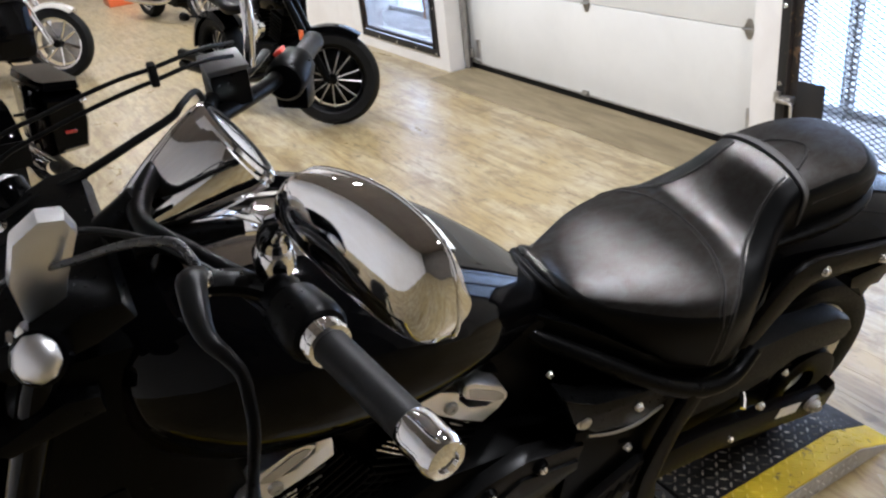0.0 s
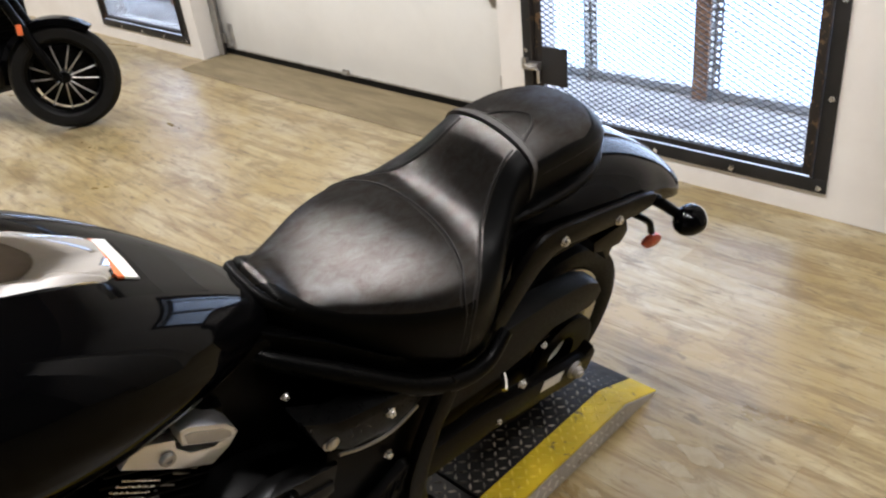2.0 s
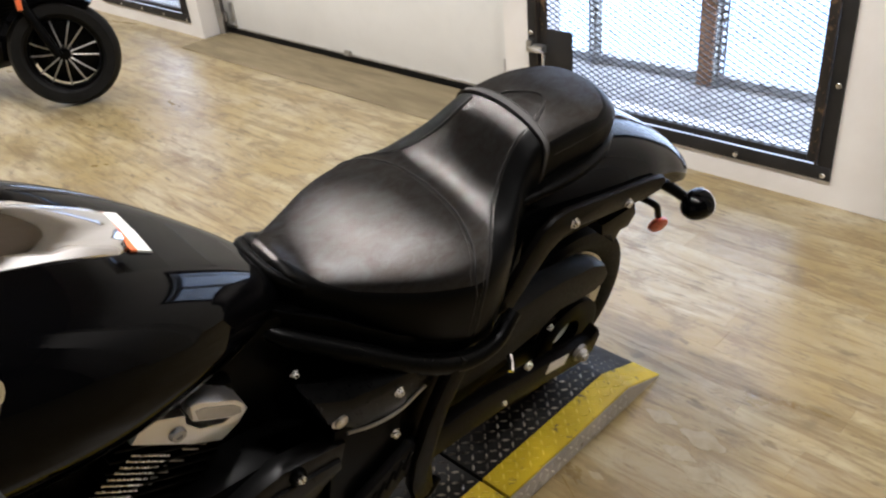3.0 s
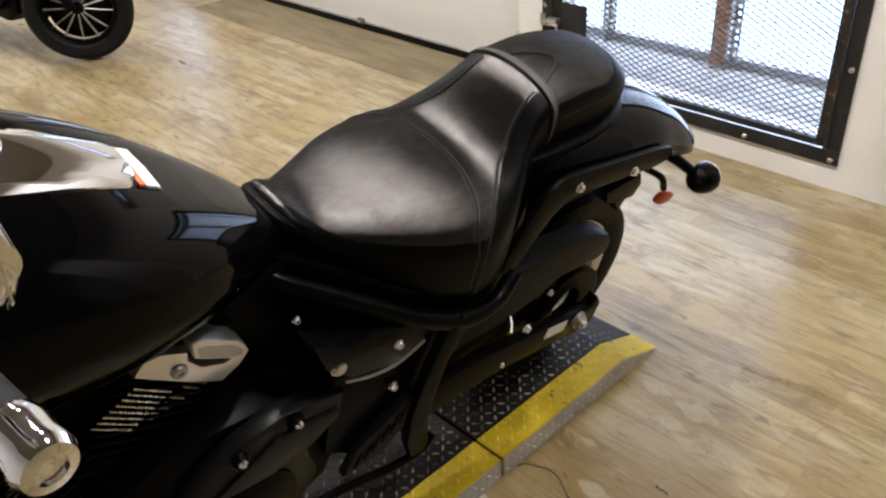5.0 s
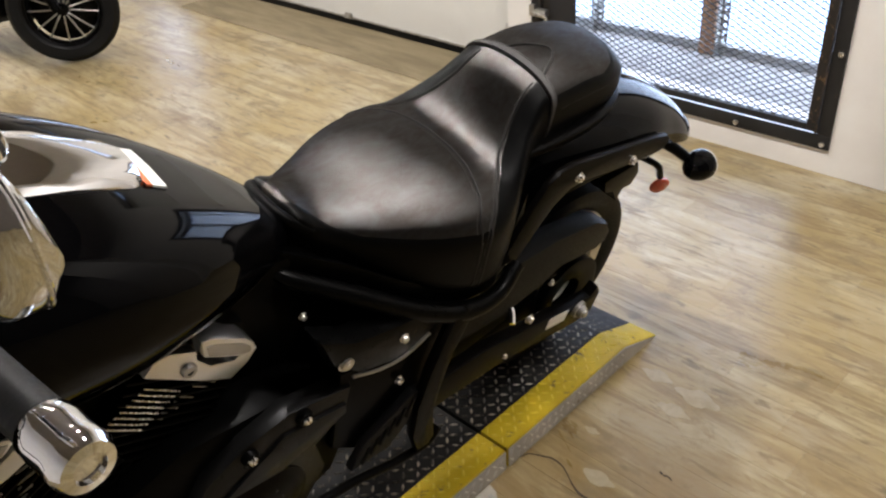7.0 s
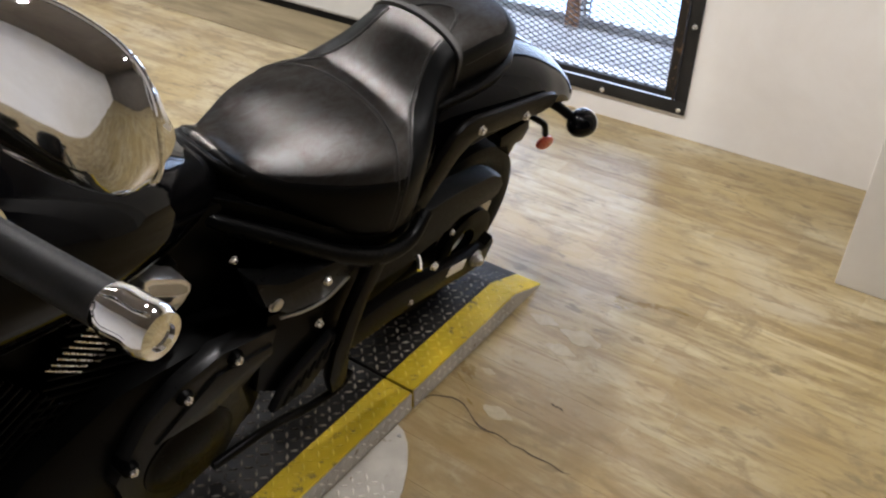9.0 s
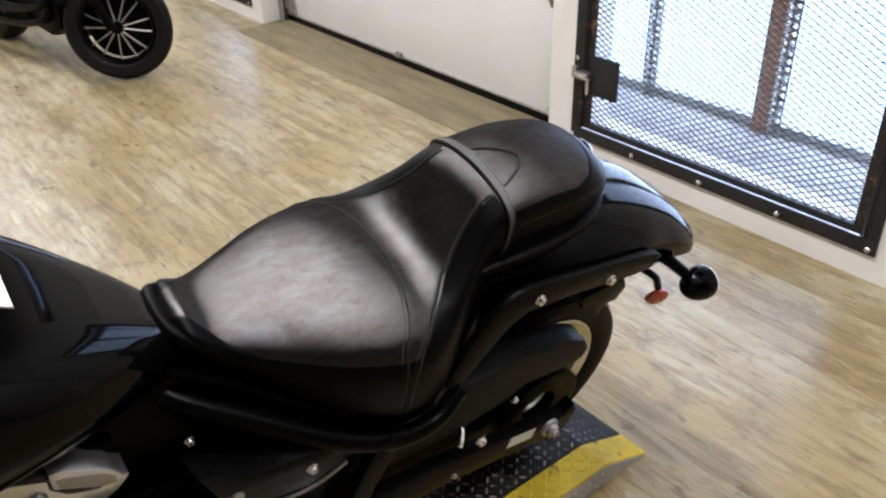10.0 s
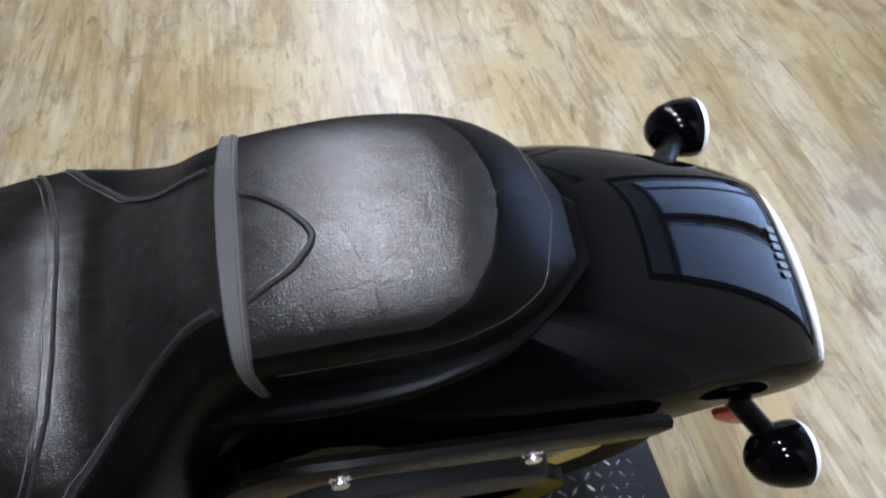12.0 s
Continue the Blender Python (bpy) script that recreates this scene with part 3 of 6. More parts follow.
def window_gate(x0, x1, name, lock):
    g = thing(name, "black steel security screen of expanded metal bolted over window", "window screen", kind="structure")
    o = 0.032
    for lo, hi, nm in (((x0 - o, -0.010, GZ0 - 0.043), (x1 + o, -0.001, GZ0 + 0.012), "bottom_bar"), ((x0 - o, -0.010, GZ1 - 0.01), (x1 + o, -0.001, GZ1 + 0.05), "top_bar"),
                       ((x0 - o, -0.0095, GZ0 + 0.0125), (x0 + 0.022, -0.001, GZ1 - 0.0105), "side_bar"), ((x1 - 0.022, -0.0095, GZ0 + 0.0125), (x1 + o, -0.001, GZ1 - 0.0105), "side_bar")):
        part(nm, box(lo, hi, 0.002), FRAME_STEEL, g)
    for x, s in ((x0 + 0.024, 1), (x1 - 0.024, -1)):
        a, b = sorted((x, x + s * 0.045))
        bm = box((a, 0.004, GZ0 + 0.014), (b, 0.012, GZ1 - 0.012), 0.001)
        a, b = sorted((x, x + s * 0.006))
        add_box(bm, (a, -0.022, GZ0 + 0.014), (b, 0.004, GZ1 - 0.012), 0.001)
        part("angle_iron", bm, RUST_STEEL, g, "rust-streaked angle iron of the inner frame")
    part("angle_iron", box((x0 + 0.07, 0.004, GZ0 + 0.014), (x1 - 0.07, 0.03, GZ0 + 0.04), 0.001), FRAME_STEEL, g)
    me = expanded_mesh(x0 + 0.05, x1 - 0.05, GZ0 + 0.02, GZ1 - 0.02, 0.016)
    me.materials.append(MESH_STEEL)
    ob = new("mesh_panel", me)
    ob.parent = g
    n = 5
    for k in range(n):
        xx = x0 - 0.017 + k * (x1 - x0 + 0.021) / (n - 1)
        bolt(g, (xx, -0.010, GZ0 - 0.022), (0, -1, 0), 0.011, 0.008, "coach_bolt")
    z = GZ0 - 0.022 + 0.354
    while z < GZ1:
        bolt(g, (x1 + 0.010, -0.0095, z), (0, -1, 0), 0.011, 0.008, "coach_bolt")
        bolt(g, (x0 - 0.012, -0.0095, z), (0, -1, 0), 0.011, 0.008, "coach_bolt")
        z += 0.350
    if lock:
        part("lock_plate", box((0.095, -0.006, 0.325), (0.235, 0.002, 0.502), 0.002), FRAME_STEEL, g, "black square lock plate behind the latch")
        latch = part("latch", box((0.035, -0.045, 0.395), (0.095, -0.011, 0.43), 0.004), DULL_STEEL, g, "steel slide latch with bent handle")
        part("latch_handle", tube([(0.01, -0.03, 0.412), (0.06, -0.055, 0.412), (0.105, -0.055, 0.41), (0.11, -0.055, 0.38), (0.11, -0.055, 0.345)], 0.0075, 8), BOLT_STEEL, latch)
        part("latch_keeper", box((-0.01, -0.03, 0.388), (0.02, -0.0105, 0.44), 0.003), DULL_STEEL, latch)
    return g


window_gate(GX0, GX1, "security_screen", True)
window_gate(G2X0, G2X1, "security_screen", False)

# the deep window recesses behind the screens
WIN_Y = 0.60


def recess(x0, x1, tag, posts, wood):
    sill = struct("window_sill_" + tag, box((x0, 0.201, 0.0), (x1, WIN_Y + 0.12, 0.143), 0.004), CONCRETE, "rough weathered grey concrete window ledge", "window sill")
    bm = box((x0 - 0.15, 0.201, 0.0), (x0, WIN_Y + 0.12, ROOM_H))
    add_box(bm, (x1, 0.201, 0.0), (x1 + 0.15, WIN_Y + 0.12, ROOM_H))
    add_box(bm, (x0, 0.201, 2.0), (x1, WIN_Y + 0.12, ROOM_H))
    struct("wall_recess_" + tag, bm, WALL_PAINT, "white painted reveal of the window recess")
    w = thing("window_" + tag, "fixed window with wooden mullion and bright overcast daylight", "window", kind="structure")
    part("window_frame", box((x0, WIN_Y, 0.144), (x1, WIN_Y + 0.05, 0.185), 0.003), GREY_FRAME, w)
    part("window_frame", box((x0, WIN_Y, 1.92), (x1, WIN_Y + 0.05, 1.998), 0.003), GREY_FRAME, w)
    edges = [x0] + sorted(posts + wood) + [x1]
    for x in posts:
        part("window_post", box((x - 0.02, WIN_Y - 0.02, 0.186), (x + 0.02, WIN_Y + 0.05, 1.919), 0.003), GREY_FRAME, w)
    for x in wood:
        part("mullion", box((x - 0.037, WIN_Y - 0.045, 0.145), (x + 0.037, WIN_Y + 0.05, 1.919), 0.005), BROWN_WOOD, w, "brown wooden mullion with flaking stain")
    for a, b in zip(edges, edges[1:]):
        p = part("pane", box((a + 0.03, WIN_Y + 0.02, 0.19), (b - 0.03, WIN_Y + 0.025, 1.915)), PANE, w)
        p.visible_shadow = False
    for x in [p + 0.045 for p in posts] + [q + 0.075 for q in wood]:
        bm = bmesh.new()
        add_box(bm, (x - 0.022, WIN_Y - 0.06, 0.145), (x - 0.018, WIN_Y - 0.022, 1.9))
        for a, b in ((-0.018, -0.009), (0.009, 0.02)):
            add_box(bm, (x + a, WIN_Y - 0.024, 0.145), (x + b, WIN_Y - 0.021, 1.9))
        z = 0.15
        while z < 1.5:
            add_box(bm, (x - 0.009, WIN_Y - 0.024, z), (x + 0.009, WIN_Y - 0.021, z + 0.018))
            z += 0.038
        part("slotted_angle", bm, DULL_STEEL, w, "slotted steel angle strip beside the mullion")
    return w


recess(-0.50, 1.95, "east", [-0.075], [0.585])
recess(-5.3, -3.20, "west", [], [-4.45, -3.75])
bm = bmesh.new()
quad = [bm.verts.new(q) for q in ((-16, 2.2, -2), (8, 2.2, -2), (8, 2.2, 5), (-16, 2.2, 5))]
bm.faces.new(quad)
struct("backdrop", bm, OUTSIDE, "bright overcast daylight outside the windows", "backdrop")

# daylight standing in for the sky in the two window recesses
for x0, x1 in ((-0.48, 1.93), (-5.28, -3.22)):
    data = bpy.data.lights.new("window_daylight", "AREA")
    data.shape, data.size, data.size_y, data.energy, data.color = "RECTANGLE", x1 - x0, 1.75, WINDOW_WATTS, WINDOW_COLOR
    ob = new("window_daylight", data)
    ob.matrix_basis = look(((x0 + x1) / 2, WIN_Y + 0.10, 1.04), ((x0 + x1) / 2, 0.0, 1.04))

# round downlights in the ceiling
DOWNLIGHTS = [(-11.2 + 1.3 * k, -1.52) for k in range(12)]
for x, y in DOWNLIGHTS:
    lamp = thing("downlight", "round warm white ceiling downlight with white trim", "ceiling light", pose(x, y, ROOM_H), group="ceiling downlights")
    part("trim", lathe([(0.085, -0.001), (0.115, -0.001), (0.12, -0.008), (0.105, -0.016), (0.09, -0.014), (0.085, -0.001)], None, 28), WHITE_LABEL, lamp)
    data = bpy.data.lights.new("downlight_lamp", "AREA")
    data.shape, data.size, data.energy, data.color = "DISK", 0.16, LAMP_WATTS, LAMP_COLOR
    data.spread = radians(150)
    ob = new("downlight_lamp", data)
    ob.matrix_basis = pose(x, y, ROOM_H - 0.006)

# ---- the tread plate ramp ----
RAMP_X1, RAMP_X0, RAMP_SPLIT = 1.463, 0.92, -1.914
RAMP_H = 0.064


def treads(m, u0, u1, v0, v1, pitch=0.025):
    """Raised lozenges of tread plate, turned in turn, on the z = 0 plane of m."""
    verts, faces = [], []
    i = 0
    nu, nv = int((u1 - u0) / pitch), int((v1 - v0) / pitch)
    for a in range(nu + 1):
        for b in range(nv + 1):
            u, v = u0 + (a + 0.5) * pitch, v0 + (b + 0.5) * pitch
            if u > u1 - 0.006 or v > v1 - 0.006:
                continue
            ang = radians(45 if (a + b) % 2 else -45)
            l, w, h = 0.0118, 0.0034, 0.0028
            base = [(l, 0, 0), (l * 0.3, w, 0), (-l * 0.3, w, 0), (-l, 0, 0), (-l * 0.3, -w, 0), (l * 0.3, -w, 0)]
            top = [(l * 0.55, 0, h), (-l * 0.55, 0, h)]
            n = len(verts)
            for p, q, r in base + top:
                verts.append(m @ Vector((u + p * math.cos(ang) - q * math.sin(ang), v + p * math.sin(ang) + q * math.cos(ang), r)))
            faces += [(n, n + 1, n + 6), (n + 1, n + 2, n + 7, n + 6), (n + 2, n + 3, n + 7), (n + 3, n + 4, n + 7), (n + 4, n + 5, n + 6, n + 7), (n + 5, n, n + 6)]
    me = bpy.data.meshes.new("treads")
    me.from_pydata(verts, [], faces)
    me.update()
    return me


def tread_part(parent, m, u0, u1, v0, v1, material):
    me = treads(m, u0, u1, v0, v1)
    me.materials.append(material)
    ob = new("treads", me)
    ob.parent = parent
    ob["kind"] = "stuff"
    return ob


def ramp_section(y0, y1, sloped, label):
    r = thing("tread_plate_ramp", label, "ramp", group="ramp sections")
    x0, x1, xs, h = RAMP_X0, RAMP_X1, 1.373, RAMP_H
    ys = y1 - (0.16 if sloped else 0)

    def slab(a, b, name, mat):
        ring = [(y0, 0.0), (y0, h), (ys, h)] + ([(y1, 0.004), (y1, 0.0)] if sloped else [(ys, 0.0)])
        bm = bmesh.new()
        va = [bm.verts.new((a, y, z)) for y, z in ring]
        vb = [bm.verts.new((b, y, z)) for y, z in ring]
        bm.faces.new(va)
        bm.faces.new(vb[::-1])
        for i in range(len(ring)):
            j = (i + 1) % len(ring)
            bm.faces.new((va[i], va[j], vb[j], vb[i]))
        bmesh.ops.bevel(bm, geom=[e for e in bm.edges], offset=0.0015, segments=1, affect="EDGES")
        return part(name, bm, mat, r)
    slab(x0, xs, "deck", PLATE_BLACK)
    slab(xs + 0.0004, x1, "edge_strip", PLATE_YELLOW)["label"] = "worn yellow painted safety edge"
    side = bmesh.new()
    ring = [(y0 + 0.002, 0.001), (y0 + 0.002, h - 0.004), (ys, h - 0.004)] + ([(y1 - 0.004, 0.001)] if sloped else [(ys - 0.002, 0.001)])
    va = [side.verts.new((x1 + 0.0005, y, z)) for y, z in ring]
    vb = [side.verts.new((x1 + 0.003, y, z)) for y, z in ring]
    side.faces.new(va)
    side.faces.new(vb[::-1])
    for i in range(len(ring)):
        side.faces.new((va[i], va[(i + 1) % len(ring)], vb[(i + 1) % len(ring)], vb[i]))
    part("side_plate", side, PLATE_STEEL, r, "bare steel tread plate side")
    flat = Matrix.Translation((0, 0, h))
    tread_part(r, flat, x0, xs, y0, ys, TREAD_BLACK)
    tread_part(r, flat, xs, x1, y0, ys, TREAD_YELLOW)
    upright = Matrix(((0, 0, 1, x1 + 0.003), (1, 0, 0, 0), (0, 1, 0, 0), (0, 0, 0, 1)))
    tread_part(r, upright, y0, ys, 0.006, h - 0.004, TREAD_STEEL)
    if sloped:
        a = math.atan2(h, y1 - ys)
        slope = Matrix.Translation((0, ys, h)) @ Matrix.Rotation(-a, 4, "X")
        ln = math.hypot(h, y1 - ys)
        tread_part(r, slope, x0, xs, 0.0, ln - 0.01, TREAD_BLACK)
        tread_part(r, slope, xs, x1, 0.0, ln - 0.01, TREAD_YELLOW)
    return r


ramp_section(RAMP_SPLIT + 0.004, -1.243, True, "black tread plate ramp end with worn yellow edge, on the floor")
ramp_section(-3.75, RAMP_SPLIT - 0.004, False, "black tread plate platform with worn yellow edge, under the motorcycle")
fl = bmesh.new()
outl = [(1.470, -1.985), (1.495, -1.992), (1.53, -2.02), (1.572, -2.075), (1.608, -2.14), (1.630, -2.22), (1.645, -2.535), (1.653, -3.018), (1.470, -3.017)]
va = [fl.verts.new((x, y, 0.001)) for x, y in outl]
vb = [fl.verts.new((x, y, 0.006)) for x, y in outl]
fl.faces.new(va[::-1])
fl.faces.new(vb)
for i in range(len(outl)):
    j = (i + 1) % len(outl)
    fl.faces.new((va[i], va[j], vb[j], vb[i]))
flap = thing("floor_plate", "loose rounded steel tread plate lying beside the platform", "floor plate")
part("plate", fl, PLATE_STEEL, flap)
tread_part(flap, Matrix.Translation((0, 0, 0.006)), 1.478, 1.60, -2.95, -2.14, TREAD_STEEL)
prng = random.Random(9)
for cx, cy, rr in ((1.562, -1.390, 0.030), (1.690, -1.401, 0.040), (1.667, -1.480, 0.030), (1.548, -1.676, 0.014), (1.651, -1.795, 0.028), (1.74, -1.514, 0.030)):
    bm = bmesh.new()
    ring = []
    for k in range(18):
        a = 2 * math.pi * k / 18
        q = rr * (0.86 + 0.16 * math.cos(4 * a) + 0.18 * prng.random())
        ring.append((cx + 1.5 * q * math.cos(a), cy + 0.8 * q * math.sin(a)))
    top = [bm.verts.new((x, y, 0.0006)) for x, y in ring]
    low = [bm.verts.new((x, y, 0.0)) for x, y in ring]
    bm.faces.new(top)
    for k in range(18):
        bm.faces.new((top[k], top[(k + 1) % 18], low[(k + 1) % 18], low[k]))
    solid("scuff_patch", bm, SCUFF, "pale scuffed patch on the vinyl floor", "floor patch", kind="structure")
crack = [(1.465, -1.868), (1.476, -1.843), (1.510, -1.826), (1.528, -1.818), (1.560, -1.820), (1.585, -1.832), (1.603, -1.843), (1.620, -1.853), (1.643, -1.862), (1.668, -1.863), (1.690, -1.858), (1.714, -1.860), (1.74, -1.866), (1.767, -1.862), (1.80, -1.866), (1.85, -1.862), (1.88, -1.867), (1.906, -1.863)]
crack2 = [(1.752, -1.680), (1.764, -1.686), (1.775, -1.682), (1.79, -1.688)]
ck = bmesh.new()
for line in (crack, crack2):
    add_tube(ck, [(x, y, 0.0004) for x, y in line], [0.0016, 0.0030, 0.0012, 0.0034, 0.0014, 0.0026, 0.0008], 6, 4, flat=0.2)
solid("floor_crack", ck, CRACK_DARK, "dark wandering crack in the vinyl floor", "floor crack", kind="structure")
bolt(flap, (1.497, -2.012, 0.006), (0, 0, 1), 0.006, 0.003, "rivet", DULL_STEEL)

# ---- the black cruiser; its own frame: x to its left side, y to its rear, z up, origin under the rear axle ----
bike = thing("motorcycle", "black cruiser motorcycle with leather seat leaning on its stand", "motorcycle", pose(1.162, -1.643, 0.045, 1.65, 14.95, -2.76) @ Matrix.Scale(1.0215, 4))


def bp(name, bm, material, label="", parent=None):
    return part(name, bm, material, parent or bike, label)


def dome_ring(y, zt, zb, w, n=28, crown=2.4, low=0.9, tuck=0.0):
    """A cross-section: a rounded crown over a narrower base."""
    pts = []
    for k in range(n + 1):
        a = math.pi * k / n
        c, s = math.cos(a), math.sin(a)
        x = w * math.copysign(abs(c) ** (2 / crown), c)
        z = zb + (zt - zb) * (abs(s) ** (2 / crown))
        f = low + (1 - low) * min(1.0, max(0.0, (z - zb) / (zt - zb)) * 3)
        pts.append((x * f, y, z))
    for k in range(1, 6):
        t = k / 6
        pts.append((w * low * (-1 + 2 * t), y, zb - tuck * math.sin(math.pi * t)))
    return pts


def bucket_ring(y, zt, zs, zb, w, dish, n=36):
    """Seat section: nearly flat dished top at zt, shoulder at zs, side falling to zb."""
    d, h = zt - zs, zs - zb
    half = [(0.0, zt - dish), (0.34 * w, zt - 0.075 * d), (0.62 * w, zt - 0.255 * d), (0.85 * w, zt - 0.55 * d), (0.965 * w, zt - 0.90 * d), (w, zs - 0.22 * h), (0.975 * w, zb + 0.15 * h), (0.90 * w, zb)]
    right = smooth_path([(x, y, z) for x, z in half], 4)
    pts = [Vector((-q.x, q.y, q.z)) for q in right[::-1]] + right[1:]
    return pts + [Vector((0.9 * w * (1 - 2 * t), y, zb - 0.004)) for t in (0.25, 0.5, 0.75)]


def surf_z(rows, y):
    a = np.array(rows)
    return [float(np.interp(y, a[:, 0], a[:, c])) for c in range(1, a.shape[1])]


# rider seat: y, crown, shoulder, base, half width, dish
SEAT = [(-0.675, 0.915, 0.900, 0.865, 0.040, 0.0), (-0.655, 0.928, 0.908, 0.835, 0.062, 0.0), (-0.61, 0.911, 0.868, 0.800, 0.090, 0.0), (-0.54, 0.903, 0.842, 0.760, 0.135, 0.0),
        (-0.46, 0.905, 0.824, 0.710, 0.182, 0.0), (-0.39, 0.904, 0.813, 0.680, 0.206, 0.0), (-0.33, 0.897, 0.810, 0.665, 0.212, 0.0), (-0.29, 0.890, 0.815, 0.664, 0.203, 0.0), (-0.26, 0.891, 0.827, 0.672, 0.189, 0.0),
        (-0.23, 0.905, 0.849, 0.690, 0.170, 0.0), (-0.205, 0.923, 0.874, 0.712, 0.150, 0.0), (-0.18, 0.944, 0.898, 0.742, 0.133, 0.0), (-0.15, 0.969, 0.926, 0.780, 0.120, 0.0), (-0.12, 0.984, 0.942, 0.805, 0.116, 0.0)]
seat_rows = resample(SEAT, 64)
seat = bp("rider_seat", loft([bucket_ring(*r) for r in seat_rows]), SEAT_LEATHER, "creased black leather bucket seat")


def seat_point(rows, y, u, lift=0.001):
    """A point on a seat's skin: u from -1 (right base) to 1 (left base)."""
    ring = bucket_ring(y, *surf_z(rows, y))
    top = ring[:-3]
    t = (u + 1) / 2 * (len(top) - 1)
    i = int(min(t, len(top) - 2))
    q = top[i].lerp(top[i + 1], t - i)
    c = Vector((0, y, surf_z(rows, y)[2]))
    return q + (q - c).normalized() * lift


def piping(rows, ys, us, r=0.0022, material=None, parent=None, label="", lift=0.0006):
    n = 24
    yy = np.interp(np.linspace(0, 1, n), np.linspace(0, 1, len(ys)), ys)
    uu = np.interp(np.linspace(0, 1, n), np.linspace(0, 1, len(us)), us)
    return bp("piping", tube([seat_point(rows, y, u, lift) for y, u in zip(yy, uu)], r, 6, curved=False), material or PIPING, label, parent or seat)


# dark panels: real vinyl behind the seam, elsewhere shade painted over the leather sides
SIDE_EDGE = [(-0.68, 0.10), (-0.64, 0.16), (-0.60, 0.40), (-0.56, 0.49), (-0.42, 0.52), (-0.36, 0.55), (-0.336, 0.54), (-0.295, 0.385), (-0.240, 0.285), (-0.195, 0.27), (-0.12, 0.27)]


def dark_side_panel(rows, y0, y1, edge, s, parent, material, label):
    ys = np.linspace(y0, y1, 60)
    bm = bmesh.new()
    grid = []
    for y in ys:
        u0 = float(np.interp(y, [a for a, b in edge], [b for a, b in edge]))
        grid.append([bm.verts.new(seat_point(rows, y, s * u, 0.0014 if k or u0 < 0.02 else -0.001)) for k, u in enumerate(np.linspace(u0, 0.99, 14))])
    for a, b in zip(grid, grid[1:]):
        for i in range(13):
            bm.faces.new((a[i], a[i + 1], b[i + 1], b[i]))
    return bp("dark_side_panel", bm, material, label, parent)


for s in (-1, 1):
    dark_side_panel(seat_rows, -0.672, -0.121, SIDE_EDGE, s, seat, SEAT_VINYL, "matt black seat side, vinyl at the rear, painted shade ahead")
    ys, us = [-0.306, -0.307, -0.313, -0.331, -0.362, -0.376], [0.0, 0.10 * s, 0.21 * s, 0.34 * s, 0.50 * s, 0.95 * s]
    piping(seat_rows, ys, us, 0.0026, None, None, "sewn seam across the seat")
    piping(seat_rows, [y - 0.009 for y in ys], us, 0.0009, THREAD)
    ys, us = [-0.128, -0.16, -0.195, -0.240, -0.295, -0.336, -0.352, -0.358], [0.27 * s, 0.27 * s, 0.27 * s, 0.285 * s, 0.385 * s, 0.54 * s, 0.70 * s, 0.95 * s]
    piping(seat_rows, ys, us, 0.0032, PIPING)
    piping(seat_rows, [y - 0.008 for y in ys], [u * 0.985 for u in us], 0.0010, THREAD)
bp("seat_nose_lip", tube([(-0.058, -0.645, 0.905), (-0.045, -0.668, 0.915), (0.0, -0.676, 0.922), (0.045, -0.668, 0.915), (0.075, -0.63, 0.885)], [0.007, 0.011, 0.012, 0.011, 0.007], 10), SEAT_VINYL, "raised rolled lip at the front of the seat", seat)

# pillion pad
PILL = [(-0.118, 0.986, 0.945, 0.862, 0.1165, 0.0), (-0.06, 0.991, 0.946, 0.862, 0.118, 0.0), (0.0, 0.991, 0.944, 0.862, 0.118, 0.0), (0.05, 0.984, 0.936, 0.862, 0.116, 0.0), (0.09, 0.975, 0.928, 0.862, 0.109, 0.0),
        (0.12, 0.962, 0.918, 0.862, 0.099, 0.0), (0.145, 0.943, 0.906, 0.862, 0.085, 0.0), (0.172, 0.910, 0.890, 0.862, 0.060, 0.0), (0.190, 0.876, 0.872, 0.862, 0.036, 0.0)]
pill_rows = resample(PILL, 44)
pillion = bp("pillion_seat", loft([bucket_ring(*r) for r in pill_rows]), PILLION_LEATHER, "black leather pillion pad")
BASE = [(-0.19, 0.868, 0.862, 0.845, 0.128, 0.0), (-0.08, 0.872, 0.865, 0.842, 0.140, 0.0), (0.05, 0.872, 0.864, 0.842, 0.132, 0.0), (0.12, 0.868, 0.86, 0.842, 0.108, 0.0), (0.17, 0.862, 0.855, 0.842, 0.07, 0.0), (0.205, 0.855, 0.85, 0.842, 0.035, 0.0)]
bp("pillion_base", loft([bucket_ring(*r) for r in resample(BASE, 26)]), SATIN_BLACK, "flat black plastic edge of the pad", pillion)
strap = bmesh.new()
rows4 = []
for y, lift in ((-0.129, 0.0005), (-0.127, 0.0045), (-0.099, 0.0045), (-0.097, 0.0005)):
    rows4.append([strap.verts.new(seat_point(pill_rows, max(-0.1179, y - 0.016 * abs(u) ** 1.5), u, lift)) for u in np.linspace(-0.90, 0.90, 40)])
for a, b in zip(rows4, rows4[1:]):
    for i in range(39):
        strap.faces.new((a[i], a[i + 1], b[i + 1], b[i]))
bp("grab_strap", strap, STRAP_VINYL, "flat black passenger grab strap", pillion)
for y in (-0.1245, -0.1015):
    us = np.linspace(-0.86, 0.86, 25)
    piping(pill_rows, [max(-0.1175, y - 0.016 * abs(u) ** 1.5) for u in us], us, 0.0007, THREAD, pillion, lift=0.0048)
